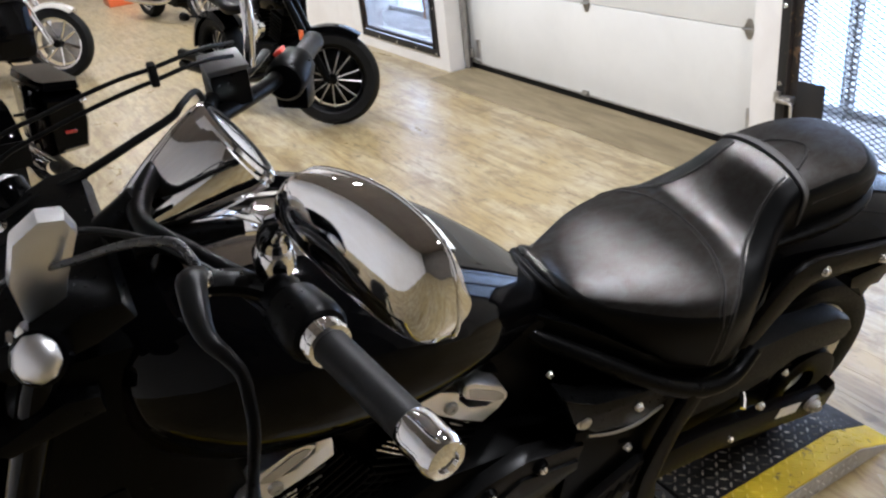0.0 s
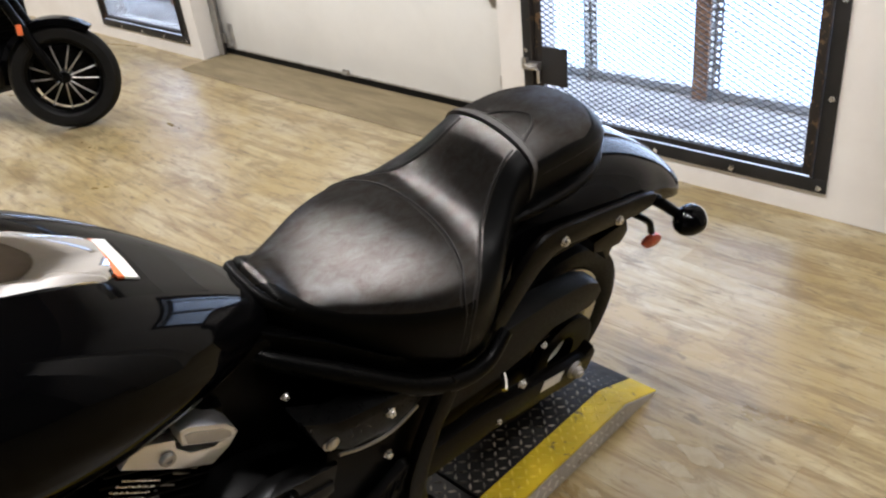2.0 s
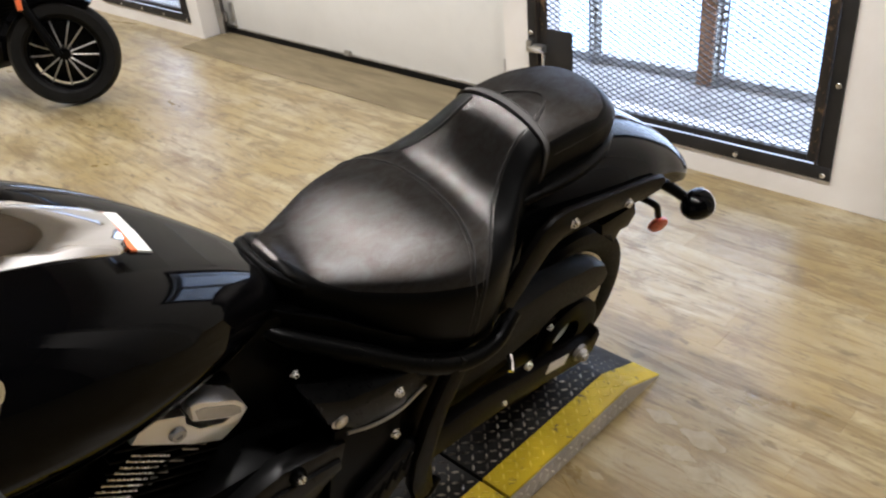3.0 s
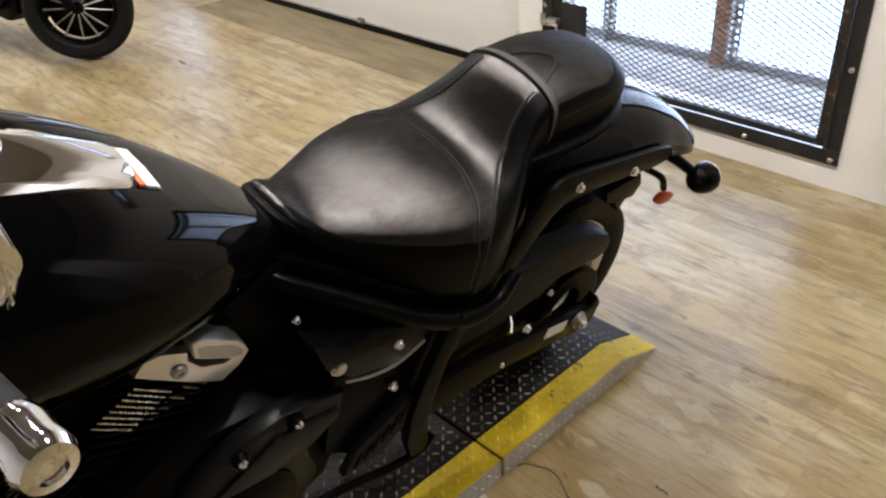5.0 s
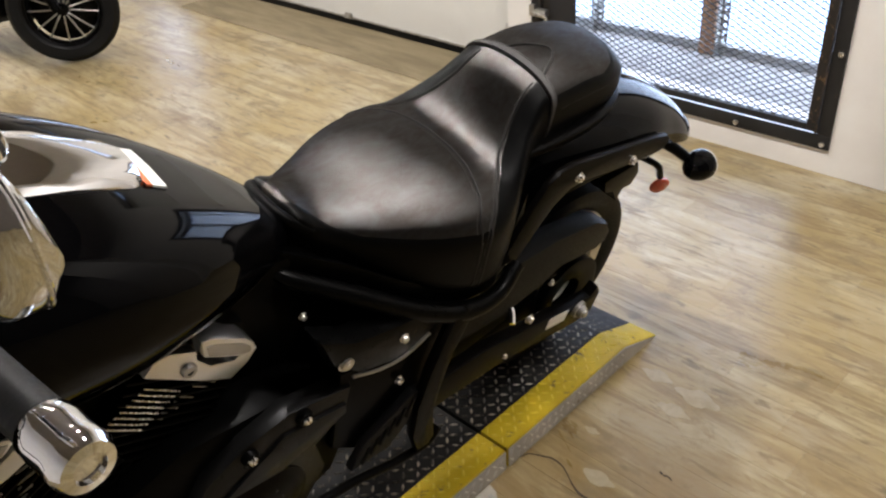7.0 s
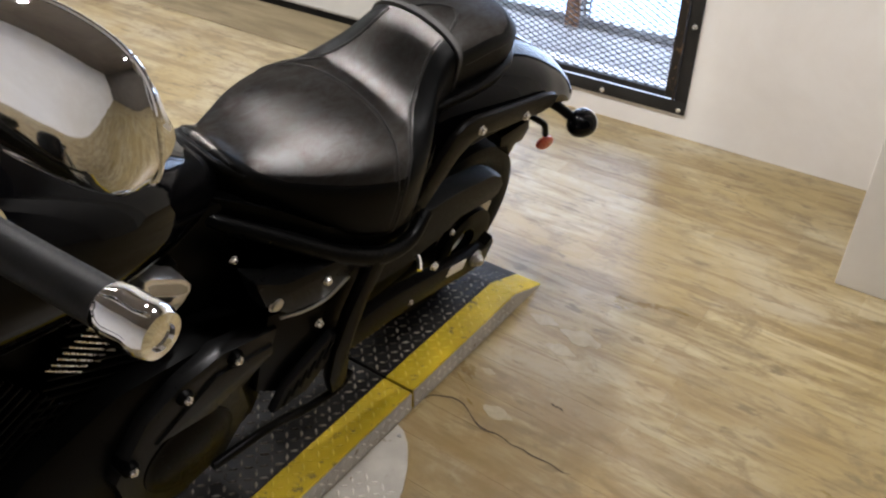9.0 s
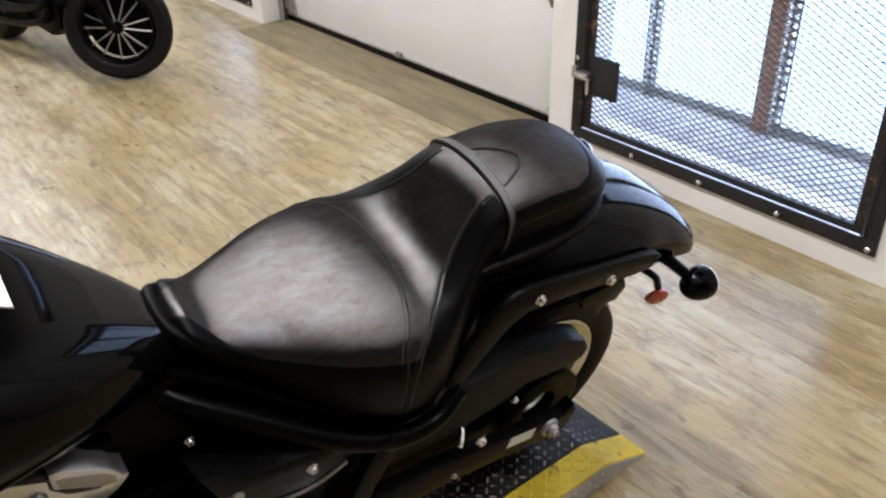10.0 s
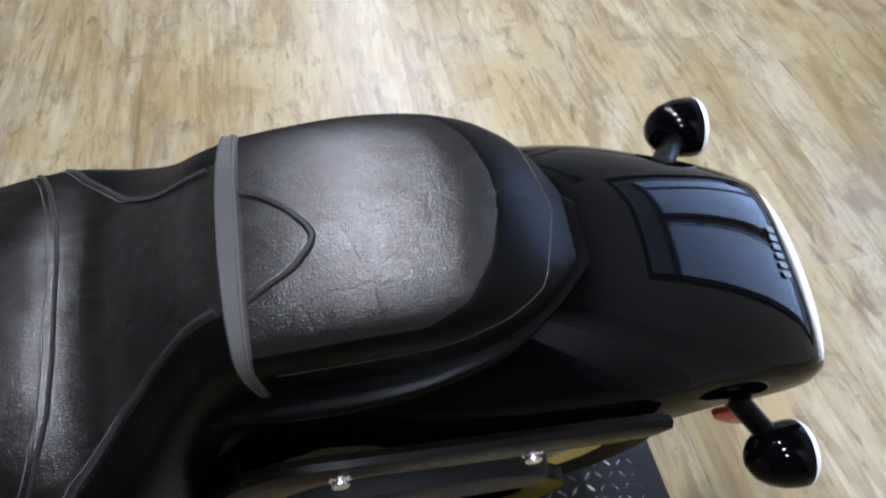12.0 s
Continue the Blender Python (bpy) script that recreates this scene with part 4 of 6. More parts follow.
for s in (-1, 1):
    if s > 0:
        piping(pill_rows, [-0.098, -0.080, -0.057, -0.042, -0.037, -0.042, -0.058, -0.080, -0.098], [-0.105, -0.075, -0.01, 0.05, 0.09, 0.13, 0.19, 0.23, 0.27], 0.0031, None, pillion, "curved seam on the pad")
    piping(pill_rows, [-0.09, 0.0, 0.06, 0.11, 0.15, 0.172], [0.72 * s, 0.72 * s, 0.70 * s, 0.64 * s, 0.5 * s, 0.0], 0.0014, None, pillion)
    # blackens the sides and tail of the pad where shade falls
    dark_side_panel(pill_rows, -0.117, 0.189, [(-0.2, 0.52), (0.04, 0.50), (0.08, 0.40), (0.105, 0.24), (0.122, 0.0), (0.2, 0.0)], s, pillion, SEAT_VINYL, "matt black skin over the pad sides, standing for shade")

# rear fender
FEND = [(-0.34, 0.82, 0.66, 0.120), (-0.22, 0.85, 0.70, 0.145), (-0.08, 0.860, 0.725, 0.158), (0.06, 0.856, 0.725, 0.168), (0.16, 0.843, 0.712, 0.170), (0.25, 0.818, 0.694, 0.166),
        (0.33, 0.783, 0.667, 0.154), (0.40, 0.740, 0.640, 0.146), (0.445, 0.704, 0.620, 0.138), (0.472, 0.674, 0.610, 0.130), (0.484, 0.648, 0.608, 0.122)]
rings = []
for y, zt, zb, w in resample(FEND, 44):
    outer, inner = [], []
    for k in range(25):
        a = math.pi * k / 24
        c, s = math.cos(a), math.sin(a)
        x, z = w * math.copysign(abs(c) ** 0.76, c), zb + (zt - zb) * abs(s) ** 0.76
        outer.append((x, y, z))
        inner.append((x * 0.96, y, zb + (zt - zb - 0.006) * abs(s) ** 0.76))
    rings.append(outer + inner[::-1])
fender = bp("rear_fender", loft(rings), BLACK_PAINT, "glossy black painted rear fender")
tl = bmesh.new()
add_tube(tl, [(0.122, 0.474, 0.611), (0.108, 0.481, 0.632), (0.06, 0.484, 0.649), (0.0, 0.485, 0.653), (-0.06, 0.484, 0.649), (-0.108, 0.481, 0.632), (-0.122, 0.474, 0.611)], 0.004, 8)
bp("tail_lens", tl, CLEAR_LENS, "thin pale tail lamp strip round the fender end", fender)
text_bars(fender, (0.0, 0.447, 0.7045), Matrix.Rotation(radians(-42), 4, "X"), 0.07, 0.014, 6, LETTER_GREY)
bp("rivet", lathe([(0, 0.003), (0.004, 0.002), (0.006, 0), (0, -0.002)], along((0.132, 0.44, 0.645), (1, 0.3, 0.2)), 12), SATIN_BLACK, "", fender)

# fender struts
STRUT = [(-0.275, 0.655), (-0.235, 0.715), (-0.20, 0.772), (-0.165, 0.814), (-0.13, 0.832), (-0.09, 0.832), (-0.025, 0.817), (0.06, 0.798), (0.20, 0.768), (0.25, 0.752), (0.268, 0.734), (0.25, 0.712), (0.20, 0.714), (0.06, 0.742), (-0.05, 0.768), (-0.09, 0.767), (-0.13, 0.745), (-0.175, 0.695), (-0.215, 0.645)]
for s in (1, -1):
    st = bp("fender_strut", plate(STRUT, s * (0.166 if s > 0 else 0.118), s * (0.184 if s > 0 else 0.140), 0.009), BROWN_BLACK, "black curved fender strut")
    bolt(st, (s * (0.186 if s > 0 else 0.142), -0.07, 0.791), (s, 0, 0), 0.009, 0.007)
    bolt(st, (s * (0.186 if s > 0 else 0.142), 0.118, 0.745), (s, 0, 0), 0.009, 0.007)
    part("strut_end", plate([(0.19, 0.755), (0.255, 0.735), (0.27, 0.70), (0.235, 0.672), (0.19, 0.705)], s * 0.140, s * 0.157, 0.004), RUST_STEEL, st, "dark rust-brown end bracket")

# turn signals with stalks
for s, z, y in ((1, 0.603, 0.405), (-1, 0.672, 0.392)):
    sg = bp("turn_signal", lathe([(0, -0.040), (0.012, -0.038), (0.023, -0.031), (0.0315, -0.019), (0.037, -0.003), (0.039, 0.012), (0.039, 0.022), (0.037, 0.026)], along((s * 0.208, y, z), (0, 1, -0.12)), 32), BLACK_PAINT, "black bullet turn signal")
    part("lens", lathe([(0.037, 0.022), (0.0385, 0.026), (0.035, 0.031), (0.02, 0.034), (0, 0.035)], along((s * 0.208, y, z), (0, 1, -0.12)), 32), CLEAR_LENS, sg, "pale smoked lens")
    part("stalk", tube([(s * 0.118, y - 0.055, z + 0.052), (s * 0.15, y - 0.035, z + 0.035), (s * 0.182, y - 0.01, z + 0.012)], [0.017, 0.014, 0.013], 12), SATIN_BLACK, sg)
    part("stalk_base", lathe([(0, 0.018), (0.02, 0.016), (0.025, 0.008), (0.025, -0.01), (0, -0.01)], along((s * 0.112, y - 0.06, z + 0.056), (s, 0.3, -0.3)), 18), SATIN_BLACK, sg)

# plate bracket and side reflectors
br = bp("plate_bracket", box((-0.07, 0.33, 0.565), (0.07, 0.40, 0.60), 0.006), SATIN_BLACK, "black number plate bracket under the fender")
part("bracket_fin", plate([(0.10, 0.665), (0.22, 0.665), (0.235, 0.63), (0.215, 0.60), (0.185, 0.605), (0.17, 0.575), (0.145, 0.615), (0.11, 0.63)], 0.105, 0.150, 0.004), SATIN_BLACK, br)
for s in (1, -1):
    arm = part("reflector_arm", tube([(s * 0.08, 0.355, 0.575), (s * 0.118, 0.385, 0.555), (s * 0.122, 0.41, 0.51)], 0.009, 8), SATIN_BLACK, br)
    part("reflector", lathe([(0, 0.008), (0.012, 0.0075), (0.0165, 0.004), (0.0175, -0.004), (0, -0.005)], along((s * 0.130, 0.408, 0.487), (s, -0.25, 0.15)) @ Matrix.Diagonal((1.75, 1.15, 1.0, 1.0)), 24), REFLECTOR, arm, "oval orange-red side reflector")


# wheels
def wheel(name, y, r, w, rim_r, spokes, yaw=0.0, flange=0.04, height=0.335):
    m = Matrix.Translation((0, y, height)) @ Matrix.Rotation(radians(yaw), 4, "Z") @ X_AXIS
    wh = bp(name, lathe([(rim_r - 0.03, -w * 0.55), (rim_r, -w * 0.78), (rim_r + 0.004, -w * 0.85), (rim_r, -w * 0.72), (rim_r - 0.02, -w * 0.5), (rim_r - 0.03, 0), (rim_r - 0.02, w * 0.5), (rim_r, w * 0.72), (rim_r + 0.004, w * 0.85), (rim_r, w * 0.78), (rim_r - 0.03, w * 0.55), (rim_r - 0.045, 0), (rim_r - 0.03, -w * 0.55)], m, 56), ENGINE_BLACK, "black cast wheel with polished rim edge")
    for sgn in (-1, 1):
        part("rim_edge", lathe([(rim_r - 0.024, sgn * w * 0.60), (rim_r - 0.020, sgn * w * 0.80), (rim_r + 0.001, sgn * w * 0.90), (rim_r + 0.006, sgn * w * 0.88), (rim_r + 0.004, sgn * w * 0.80), (rim_r - 0.024, sgn * w * 0.60)], m, 56), SILVER, wh, "bright machined alloy rim edge")
    prof = [(rim_r, -w * 0.74), (rim_r + 0.02, -w * 0.93), (rim_r + (r - rim_r) * 0.55, -w), (r - 0.020, -w * 0.95), (r - 0.007, -w * 0.70), (r - 0.002, -w * 0.32), (r, 0), (r - 0.002, w * 0.32), (r - 0.007, w * 0.70), (r - 0.020, w * 0.95), (rim_r + (r - rim_r) * 0.55, w), (rim_r + 0.02, w * 0.93), (rim_r, w * 0.74)]
    part("tyre", lathe(prof, m, 72), TYRE_RUBBER, wh)
    bm = lathe([(0, -w * 0.8), (flange, -w * 0.8), (flange, -w * 0.6), (flange * 0.8, 0), (flange, w * 0.6), (flange, w * 0.8), (0, w * 0.8)], m, 24)
    part("hub", bm, SATIN_BLACK, wh)
    for k in range(spokes):
        a = 2 * math.pi * k / spokes + 0.4
        d, e = Vector((math.cos(a), math.sin(a), 0)), Vector((-math.sin(a), math.cos(a), 0))
        pts = [m @ (d * flange * 0.7 + Vector((0, 0, w * 0.45))), m @ (d * (rim_r * 0.6) + e * 0.008 + Vector((0, 0, w * 0.6))), m @ (d * (rim_r - 0.02) + Vector((0, 0, w * 0.42)))]
        part("spoke", tube(pts, [0.020, 0.014, 0.018], 8), SILVER, wh)
    return wh


rw = wheel("rear_wheel", 0.07, 0.292, 0.100, 0.204, 5, 0.0, 0.04, 0.314)
part("belt_pulley", lathe([(0.05, 0.118), (0.10, 0.122), (0.112, 0.128), (0.112, 0.150), (0.10, 0.152), (0.05, 0.146), (0.05, 0.118)], Matrix.Translation((0, 0.07, 0.314)) @ X_AXIS, 48), ENGINE_BLACK, rw)
wheel("front_wheel", -1.80, 0.335, 0.06, 0.272, 5, -12, 0.04, 0.42)

# swing arm, belt guards, axle
sw = bp("swing_arm", plate([(-0.50, 0.43), (-0.27, 0.418), (0.03, 0.345), (0.10, 0.332), (0.125, 0.352), (0.142, 0.318), (0.125, 0.262), (0.07, 0.255), (-0.20, 0.318), (-0.50, 0.34)], 0.168, 0.200, 0.008), BROWN_BLACK, "long black swing arm")
bp("swing_arm", plate([(-0.50, 0.43), (-0.27, 0.418), (0.03, 0.36), (0.10, 0.35), (0.125, 0.30), (0.07, 0.27), (-0.20, 0.318), (-0.50, 0.34)], -0.200, -0.168, 0.008), BROWN_BLACK, "long black swing arm")
part("warning_label", box((0.2002, -0.065, 0.318), (0.2010, 0.01, 0.352), 0.0, Matrix.Translation((0, -0.02, 0.335)) @ Matrix.Rotation(radians(-14), 4, "X") @ Matrix.Translation((0, 0.02, -0.335))), WHITE_LABEL, sw, "small pale warning label")
axle = part("axle_nut", lathe([(0, 0.026), (0.009, 0.026), (0.011, 0.020), (0.015, 0.020), (0.017, 0.008), (0.023, 0.008), (0.024, 0.0), (0, 0.0)], along((0.2, 0.055, 0.318), (1, 0, 0)), 6 * 3), DULL_STEEL, sw, "worn steel axle nut")
bolt(sw, (0.202, -0.21, 0.345), (1, 0, 0), 0.006, 0.005)
gd = bp("belt_guard", plate([(-0.36, 0.58), (-0.24, 0.608), (-0.05, 0.598), (0.08, 0.572), (0.13, 0.542), (0.150, 0.505), (0.14, 0.478), (0.11, 0.468), (-0.02, 0.490), (-0.10, 0.465), (-0.20, 0.45), (-0.36, 0.46)], 0.112, 0.172, 0.014), RUBBER, "satin black upper belt guard")
bolt(gd, (0.169, -0.045, 0.452), (1, 0, 0), 0.007, 0.006)
bp("wheel_cover_plate", plate([(-0.40, 0.58), (-0.20, 0.575), (-0.10, 0.545), (-0.085, 0.50), (-0.12, 0.44), (-0.16, 0.385), (-0.30, 0.37), (-0.42, 0.40)], 0.118, 0.150, 0.012), ENGINE_BLACK, "black cover plate ahead of the rear wheel")
# added filler: blacks out the gap where the deck showed through
bp("lower_gap_fill", plate([(-0.52, 0.40), (-0.10, 0.39), (0.0, 0.34), (-0.02, 0.27), (-0.30, 0.255), (-0.52, 0.24)], 0.06, 0.140, 0.012), ENGINE_BLACK, "black filler plate added behind the swing arm")
bp("drive_belt", plate([(-0.55, 0.52), (0.0, 0.437), (0.0, 0.433), (-0.55, 0.515)], 0.125, 0.150, 0.0), RUBBER)
peg = bp("passenger_peg_mount", tube([(0.18, -0.195, 0.478), (0.195, -0.205, 0.476), (0.208, -0.218, 0.470)], [0.007, 0.0065, 0.007], 8), CHROME, "bright steel passenger peg pin")
bolt(peg, (0.212, -0.165, 0.452), (1, 0, 0), 0.009, 0.008)

for s in (1, -1):
    bp("frame_cover", plate([(-1.30, 1.00), (-0.90, 0.92), (-0.66, 0.86), (-0.45, 0.72), (-0.30, 0.70), (-0.30, 0.42), (-0.55, 0.34), (-0.75, 0.40), (-1.30, 0.55)], s * 0.004, s * 0.085, 0.01), ENGINE_BLACK, "black covers between engine and seat")
# flat black plate added in place of the shaded void under the fender
bp("arch_fill", plate([(-0.40, 0.78), (-0.15, 0.80), (0.15, 0.78), (0.24, 0.72), (0.27, 0.66), (0.20, 0.655), (0.05, 0.67), (-0.12, 0.66), (-0.27, 0.58), (-0.36, 0.46), (-0.44, 0.50)], -0.088, 0.088, 0.01), RUBBER, "black plate standing for the dark void in the wheel arch")

# under-seat frame cover, side cover and its bolts
bp("seat_rail", tube([(0.07, -0.715, 0.845), (0.10, -0.68, 0.822), (0.15, -0.59, 0.765), (0.192, -0.48, 0.688), (0.212, -0.385, 0.640), (0.213, -0.30, 0.630), (0.20, -0.235, 0.662)], [0.012, 0.016, 0.019, 0.020, 0.020, 0.018, 0.014], 12), SATIN_BLACK, "satin black rolled rail under the seat")
bp("seat_rail", tube([(-0.07, -0.715, 0.845), (-0.10, -0.68, 0.822), (-0.15, -0.59, 0.765), (-0.192, -0.48, 0.688), (-0.212, -0.385, 0.640), (-0.20, -0.235, 0.662)], 0.018, 12), SATIN_BLACK)
for s in (1, -1):
    bp("seat_skirt", loft([[(s * (w - 0.05), y, zt - 0.02), (s * w, y, zt), (s * (w + 0.004), y, (zt + zb) / 2), (s * (w - 0.01), y, zb), (s * (w - 0.07), y, zb)] for y, zt, zb, w in ((-0.70, 0.88, 0.80, 0.075), (-0.60, 0.83, 0.73, 0.125), (-0.50, 0.755, 0.66, 0.165), (-0.40, 0.70, 0.60, 0.19), (-0.30, 0.69, 0.585, 0.192), (-0.22, 0.74, 0.60, 0.165), (-0.14, 0.80, 0.66, 0.13))]), ENGINE_BLACK, "black plastic cover under the seat")
    sc = bp("side_cover", plate([(-0.715, 0.790), (-0.64, 0.735), (-0.56, 0.712), (-0.46, 0.690), (-0.425, 0.668), (-0.46, 0.635), (-0.535, 0.605), (-0.63, 0.640), (-0.685, 0.70)], s * 0.15, s * 0.205, 0.014), SATIN_BLACK, "black triangular side cover")
    bolt(sc, (s * 0.207, -0.535, 0.668), (s, 0, 0), 0.008, 0.007)
    bolt(sc, (s * 0.205, -0.662, 0.697), (s, 0, 0), 0.013, 0.006, "bolt", SILVER)
    part("trim_line", tube([(s * 0.200, -0.645, 0.641), (s * 0.206, -0.59, 0.622), (s * 0.207, -0.53, 0.614), (s * 0.205, -0.47, 0.632)], 0.0035, 6), DULL_STEEL, sc, "thin bare metal edge")
bolt(bike, (0.195, -0.53, 0.526), (1, 0, 0), 0.008, 0.008)
bolt(bike, (0.128, -0.693, 0.770), (1, 0, 0), 0.006, 0.006)
bp("frame_plate", plate([(-0.66, 0.64), (-0.52, 0.60), (-0.42, 0.62), (-0.38, 0.46), (-0.44, 0.36), (-0.60, 0.34), (-0.68, 0.42)], 0.10, 0.185, 0.01), ENGINE_BLACK, "black frame side plate")
vent = bp("footrest_pad", plate([(-0.655, 0.345), (-0.62, 0.41), (-0.50, 0.475), (-0.475, 0.465), (-0.50, 0.39), (-0.56, 0.335)], 0.19, 0.212, 0.006), RUBBER, "ribbed black rubber heel pad")
for k in range(7):
    y = -0.63 + k * 0.022
    part("rib", tube([(0.214, y, 0.355 + k * 0.012), (0.214, y + 0.02, 0.39 + k * 0.014)], 0.004, 6, curved=False), RUBBER, vent)
arm = bp("peg_bracket", plate([(-0.425, 0.655), (-0.395, 0.665), (-0.375, 0.650), (-0.39, 0.61), (-0.42, 0.54), (-0.44, 0.46), (-0.452, 0.38), (-0.440, 0.285), (-0.455, 0.262), (-0.488, 0.264), (-0.505, 0.33), (-0.50, 0.43), (-0.475, 0.53), (-0.445, 0.61)], 0.200, 0.228, 0.011), BROWN_BLACK, "curved dark bracket arm beside the frame")
bp("heel_guard_bar", tube([(0.21, -0.415, 0.275), (0.215, -0.45, 0.252), (0.21, -0.53, 0.25), (0.205, -0.66, 0.290), (0.20, -0.80, 0.30)], 0.011, 10), SATIN_BLACK, "bent black bar under the heel pad")

# engine
eng = bp("engine_case", plate([(-1.22, 0.50), (-1.12, 0.60), (-0.95, 0.66), (-0.78, 0.64), (-0.66, 0.60), (-0.60, 0.46), (-0.66, 0.30), (-0.85, 0.22), (-1.08, 0.22), (-1.22, 0.34)], -0.16, 0.165, 0.03), ENGINE_BLACK, "black engine crankcase")
cov = bp("clutch_cover", plate([(-0.93, 0.585), (-0.86, 0.625), (-0.77, 0.640), (-0.64, 0.605), (-0.655, 0.53), (-0.72, 0.49), (-0.70, 0.40), (-0.76, 0.30), (-0.88, 0.27), (-0.98, 0.34), (-1.0, 0.47)], 0.15, 0.196, 0.016), COVER_GREY, "satin black engine side cover")
part("cover_ring", lathe([(0.0, 0.020), (0.075, 0.018), (0.085, 0.012), (0.098, 0.010), (0.10, 0.0), (0, 0)], along((0.19, -0.85, 0.42), (1, 0, 0)), 40), BROWN_BLACK, cov)
part("cover_fin", plate([(-0.79, 0.60), (-0.66, 0.575), (-0.66, 0.55), (-0.80, 0.50), (-0.92, 0.52)], 0.19, 0.204, 0.006), COVER_GREY, cov)
for y, z in ((-0.747, 0.612), (-0.855, 0.598), (-0.97, 0.50)):
    b_ = part("standoff", lathe([(0, 0.012), (0.012, 0.012), (0.016, 0.006), (0.017, -0.03), (0, -0.03)], along((0.196, y, z), (1, 0, 0.15)), 18), ENGINE_BLACK, cov)
    part("bolt", lathe([(0, 0.019), (0.005, 0.0185), (0.0085, 0.015), (0.0085, 0.012), (0, 0.012)], along((0.196, y, z), (1, 0, 0.15)), 12), BOLT_STEEL, b_)


HEAD_COVER = [(-0.078, -0.040), (-0.072, -0.014), (-0.050, -0.002), (-0.004, -0.003), (0.004, -0.020), (0.035, -0.036), (0.076, -0.034), (0.098, -0.010), (0.112, -0.012), (0.108, -0.040), (0.088, -0.072), (0.030, -0.066)]
COVER_CAP = [(-0.016, 0.026), (0.0, 0.031), (0.066, 0.023), (0.088, 0.010), (0.094, -0.006), (0.072, -0.013), (0.0, -0.004)]


def cylinder(y0, z0, lean, name):
    """A finned cylinder with its head cover; lean in degrees to the rear."""
    m = Matrix.Translation((0, y0, z0)) @ Matrix.Rotation(radians(-lean), 4, "X")
    core = bp(name, box((-0.085, -0.075, -0.30), (0.085, 0.075, -0.02), 0.02, m), ENGINE_BLACK, "black finned engine cylinder")
    for k in range(11):
        zf = -0.055 - k * 0.020
        part("fin", box((-0.12, -0.095, zf - 0.0028), (0.125, 0.095, zf + 0.0028), 0.0022, m), ENGINE_BLACK, core)
        if k < 8:
            zf = -0.075 - k * 0.0108
            bm = box((0.1252, -0.048 - 0.0035 * k, zf - 0.0014), (0.1280, 0.022 - 0.003 * k, zf + 0.0014), 0.0004, m @ Matrix.Translation((0, 0, -0.005)) @ Matrix.Rotation(radians(-15), 4, "X"))
            part("fin_edge", bm, BOLT_STEEL, core, "polished fin edge")
            bm = box((0.118, 0.058 - 0.005 * k, zf - 0.0014), (0.1205, 0.094 - 0.008 * k, zf + 0.0014), 0.0004, m @ Matrix.Translation((0, 0, 0.012)) @ Matrix.Rotation(radians(-15), 4, "X"))
            part("fin_edge", bm, DULL_STEEL, core, "polished fin edge")
    part("head", box((-0.11, -0.09, -0.035), (0.115, 0.09, 0.03), 0.02, m), ENGINE_BLACK, core)
    h = part("head_cover", plate(HEAD_COVER, 0.09, 0.132, 0.003), BRIGHT_ALLOY, core, "polished alloy head cover")
    h.data.transform(m)
    cap = part("cover_cap", plate(COVER_CAP, 0.10, 0.146, 0.0035), BRIGHT_ALLOY, h, "polished oblong cap")
    cap.data.transform(m)
    face = part("cap_face", plate([(0.005 + (y - 0.005) * 0.82 + 0.007, z * 0.62 + 0.001) for y, z in COVER_CAP], 0.1445, 0.1475, 0.0), DULL_STEEL, cap)
    face.data.transform(m)
    part("cover_bolt", lathe([(0, 0.006), (0.005, 0.005), (0.0052, 0.008), (0.011, 0.008), (0.013, 0.004), (0.013, 0), (0, 0)], m @ along((0.132, -0.007, -0.035), (1, 0, 0)), 18), DULL_STEEL, h)
    part("plug_cap", lathe([(0, 0.02), (0.009, 0.018), (0.012, 0.0), (0.012, -0.02), (0, -0.02)], m @ along((0.11, 0.105, -0.028), (1, 0.6, 0.2)), 14), BOLT_STEEL, h)
    return core


cylinder(-0.875, 0.832, 30, "rear_cylinder")
cylinder(-1.22, 0.832, -30, "front_cylinder")

# fuel tank: y, crown, base, half width
TANK = [(-1.40, 1.09, 1.00, 0.06), (-1.36, 1.15, 0.97, 0.12), (-1.28, 1.195, 0.95, 0.185), (-1.18, 1.205, 0.945, 0.222), (-1.08, 1.185, 0.935, 0.230), (-0.98, 1.145, 0.920, 0.220),
        (-0.90, 1.102, 0.905, 0.196), (-0.82, 1.050, 0.885, 0.160), (-0.75, 0.995, 0.865, 0.118), (-0.70, 0.950, 0.855, 0.085), (-0.665, 0.915, 0.850, 0.055)]
tank = bp("fuel_tank", loft([dome_ring(r[0], r[1], r[2], r[3] * 1.04, 32, 3.9, 0.80, 0.01) for r in resample(TANK, 56)]), BLACK_PAINT, "glossy black teardrop fuel tank")
for s in (1, -1):
    part("tank_seam", tube([(s * (w * 0.83), y, zb + 0.008) for y, zt, zb, w in resample(TANK, 22)][1:-2], 0.0055, 6, 2), BROWN_BLACK, tank)


def tank_top(y):
    return float(np.interp(y, [r[0] for r in TANK], [r[1] for r in TANK]))


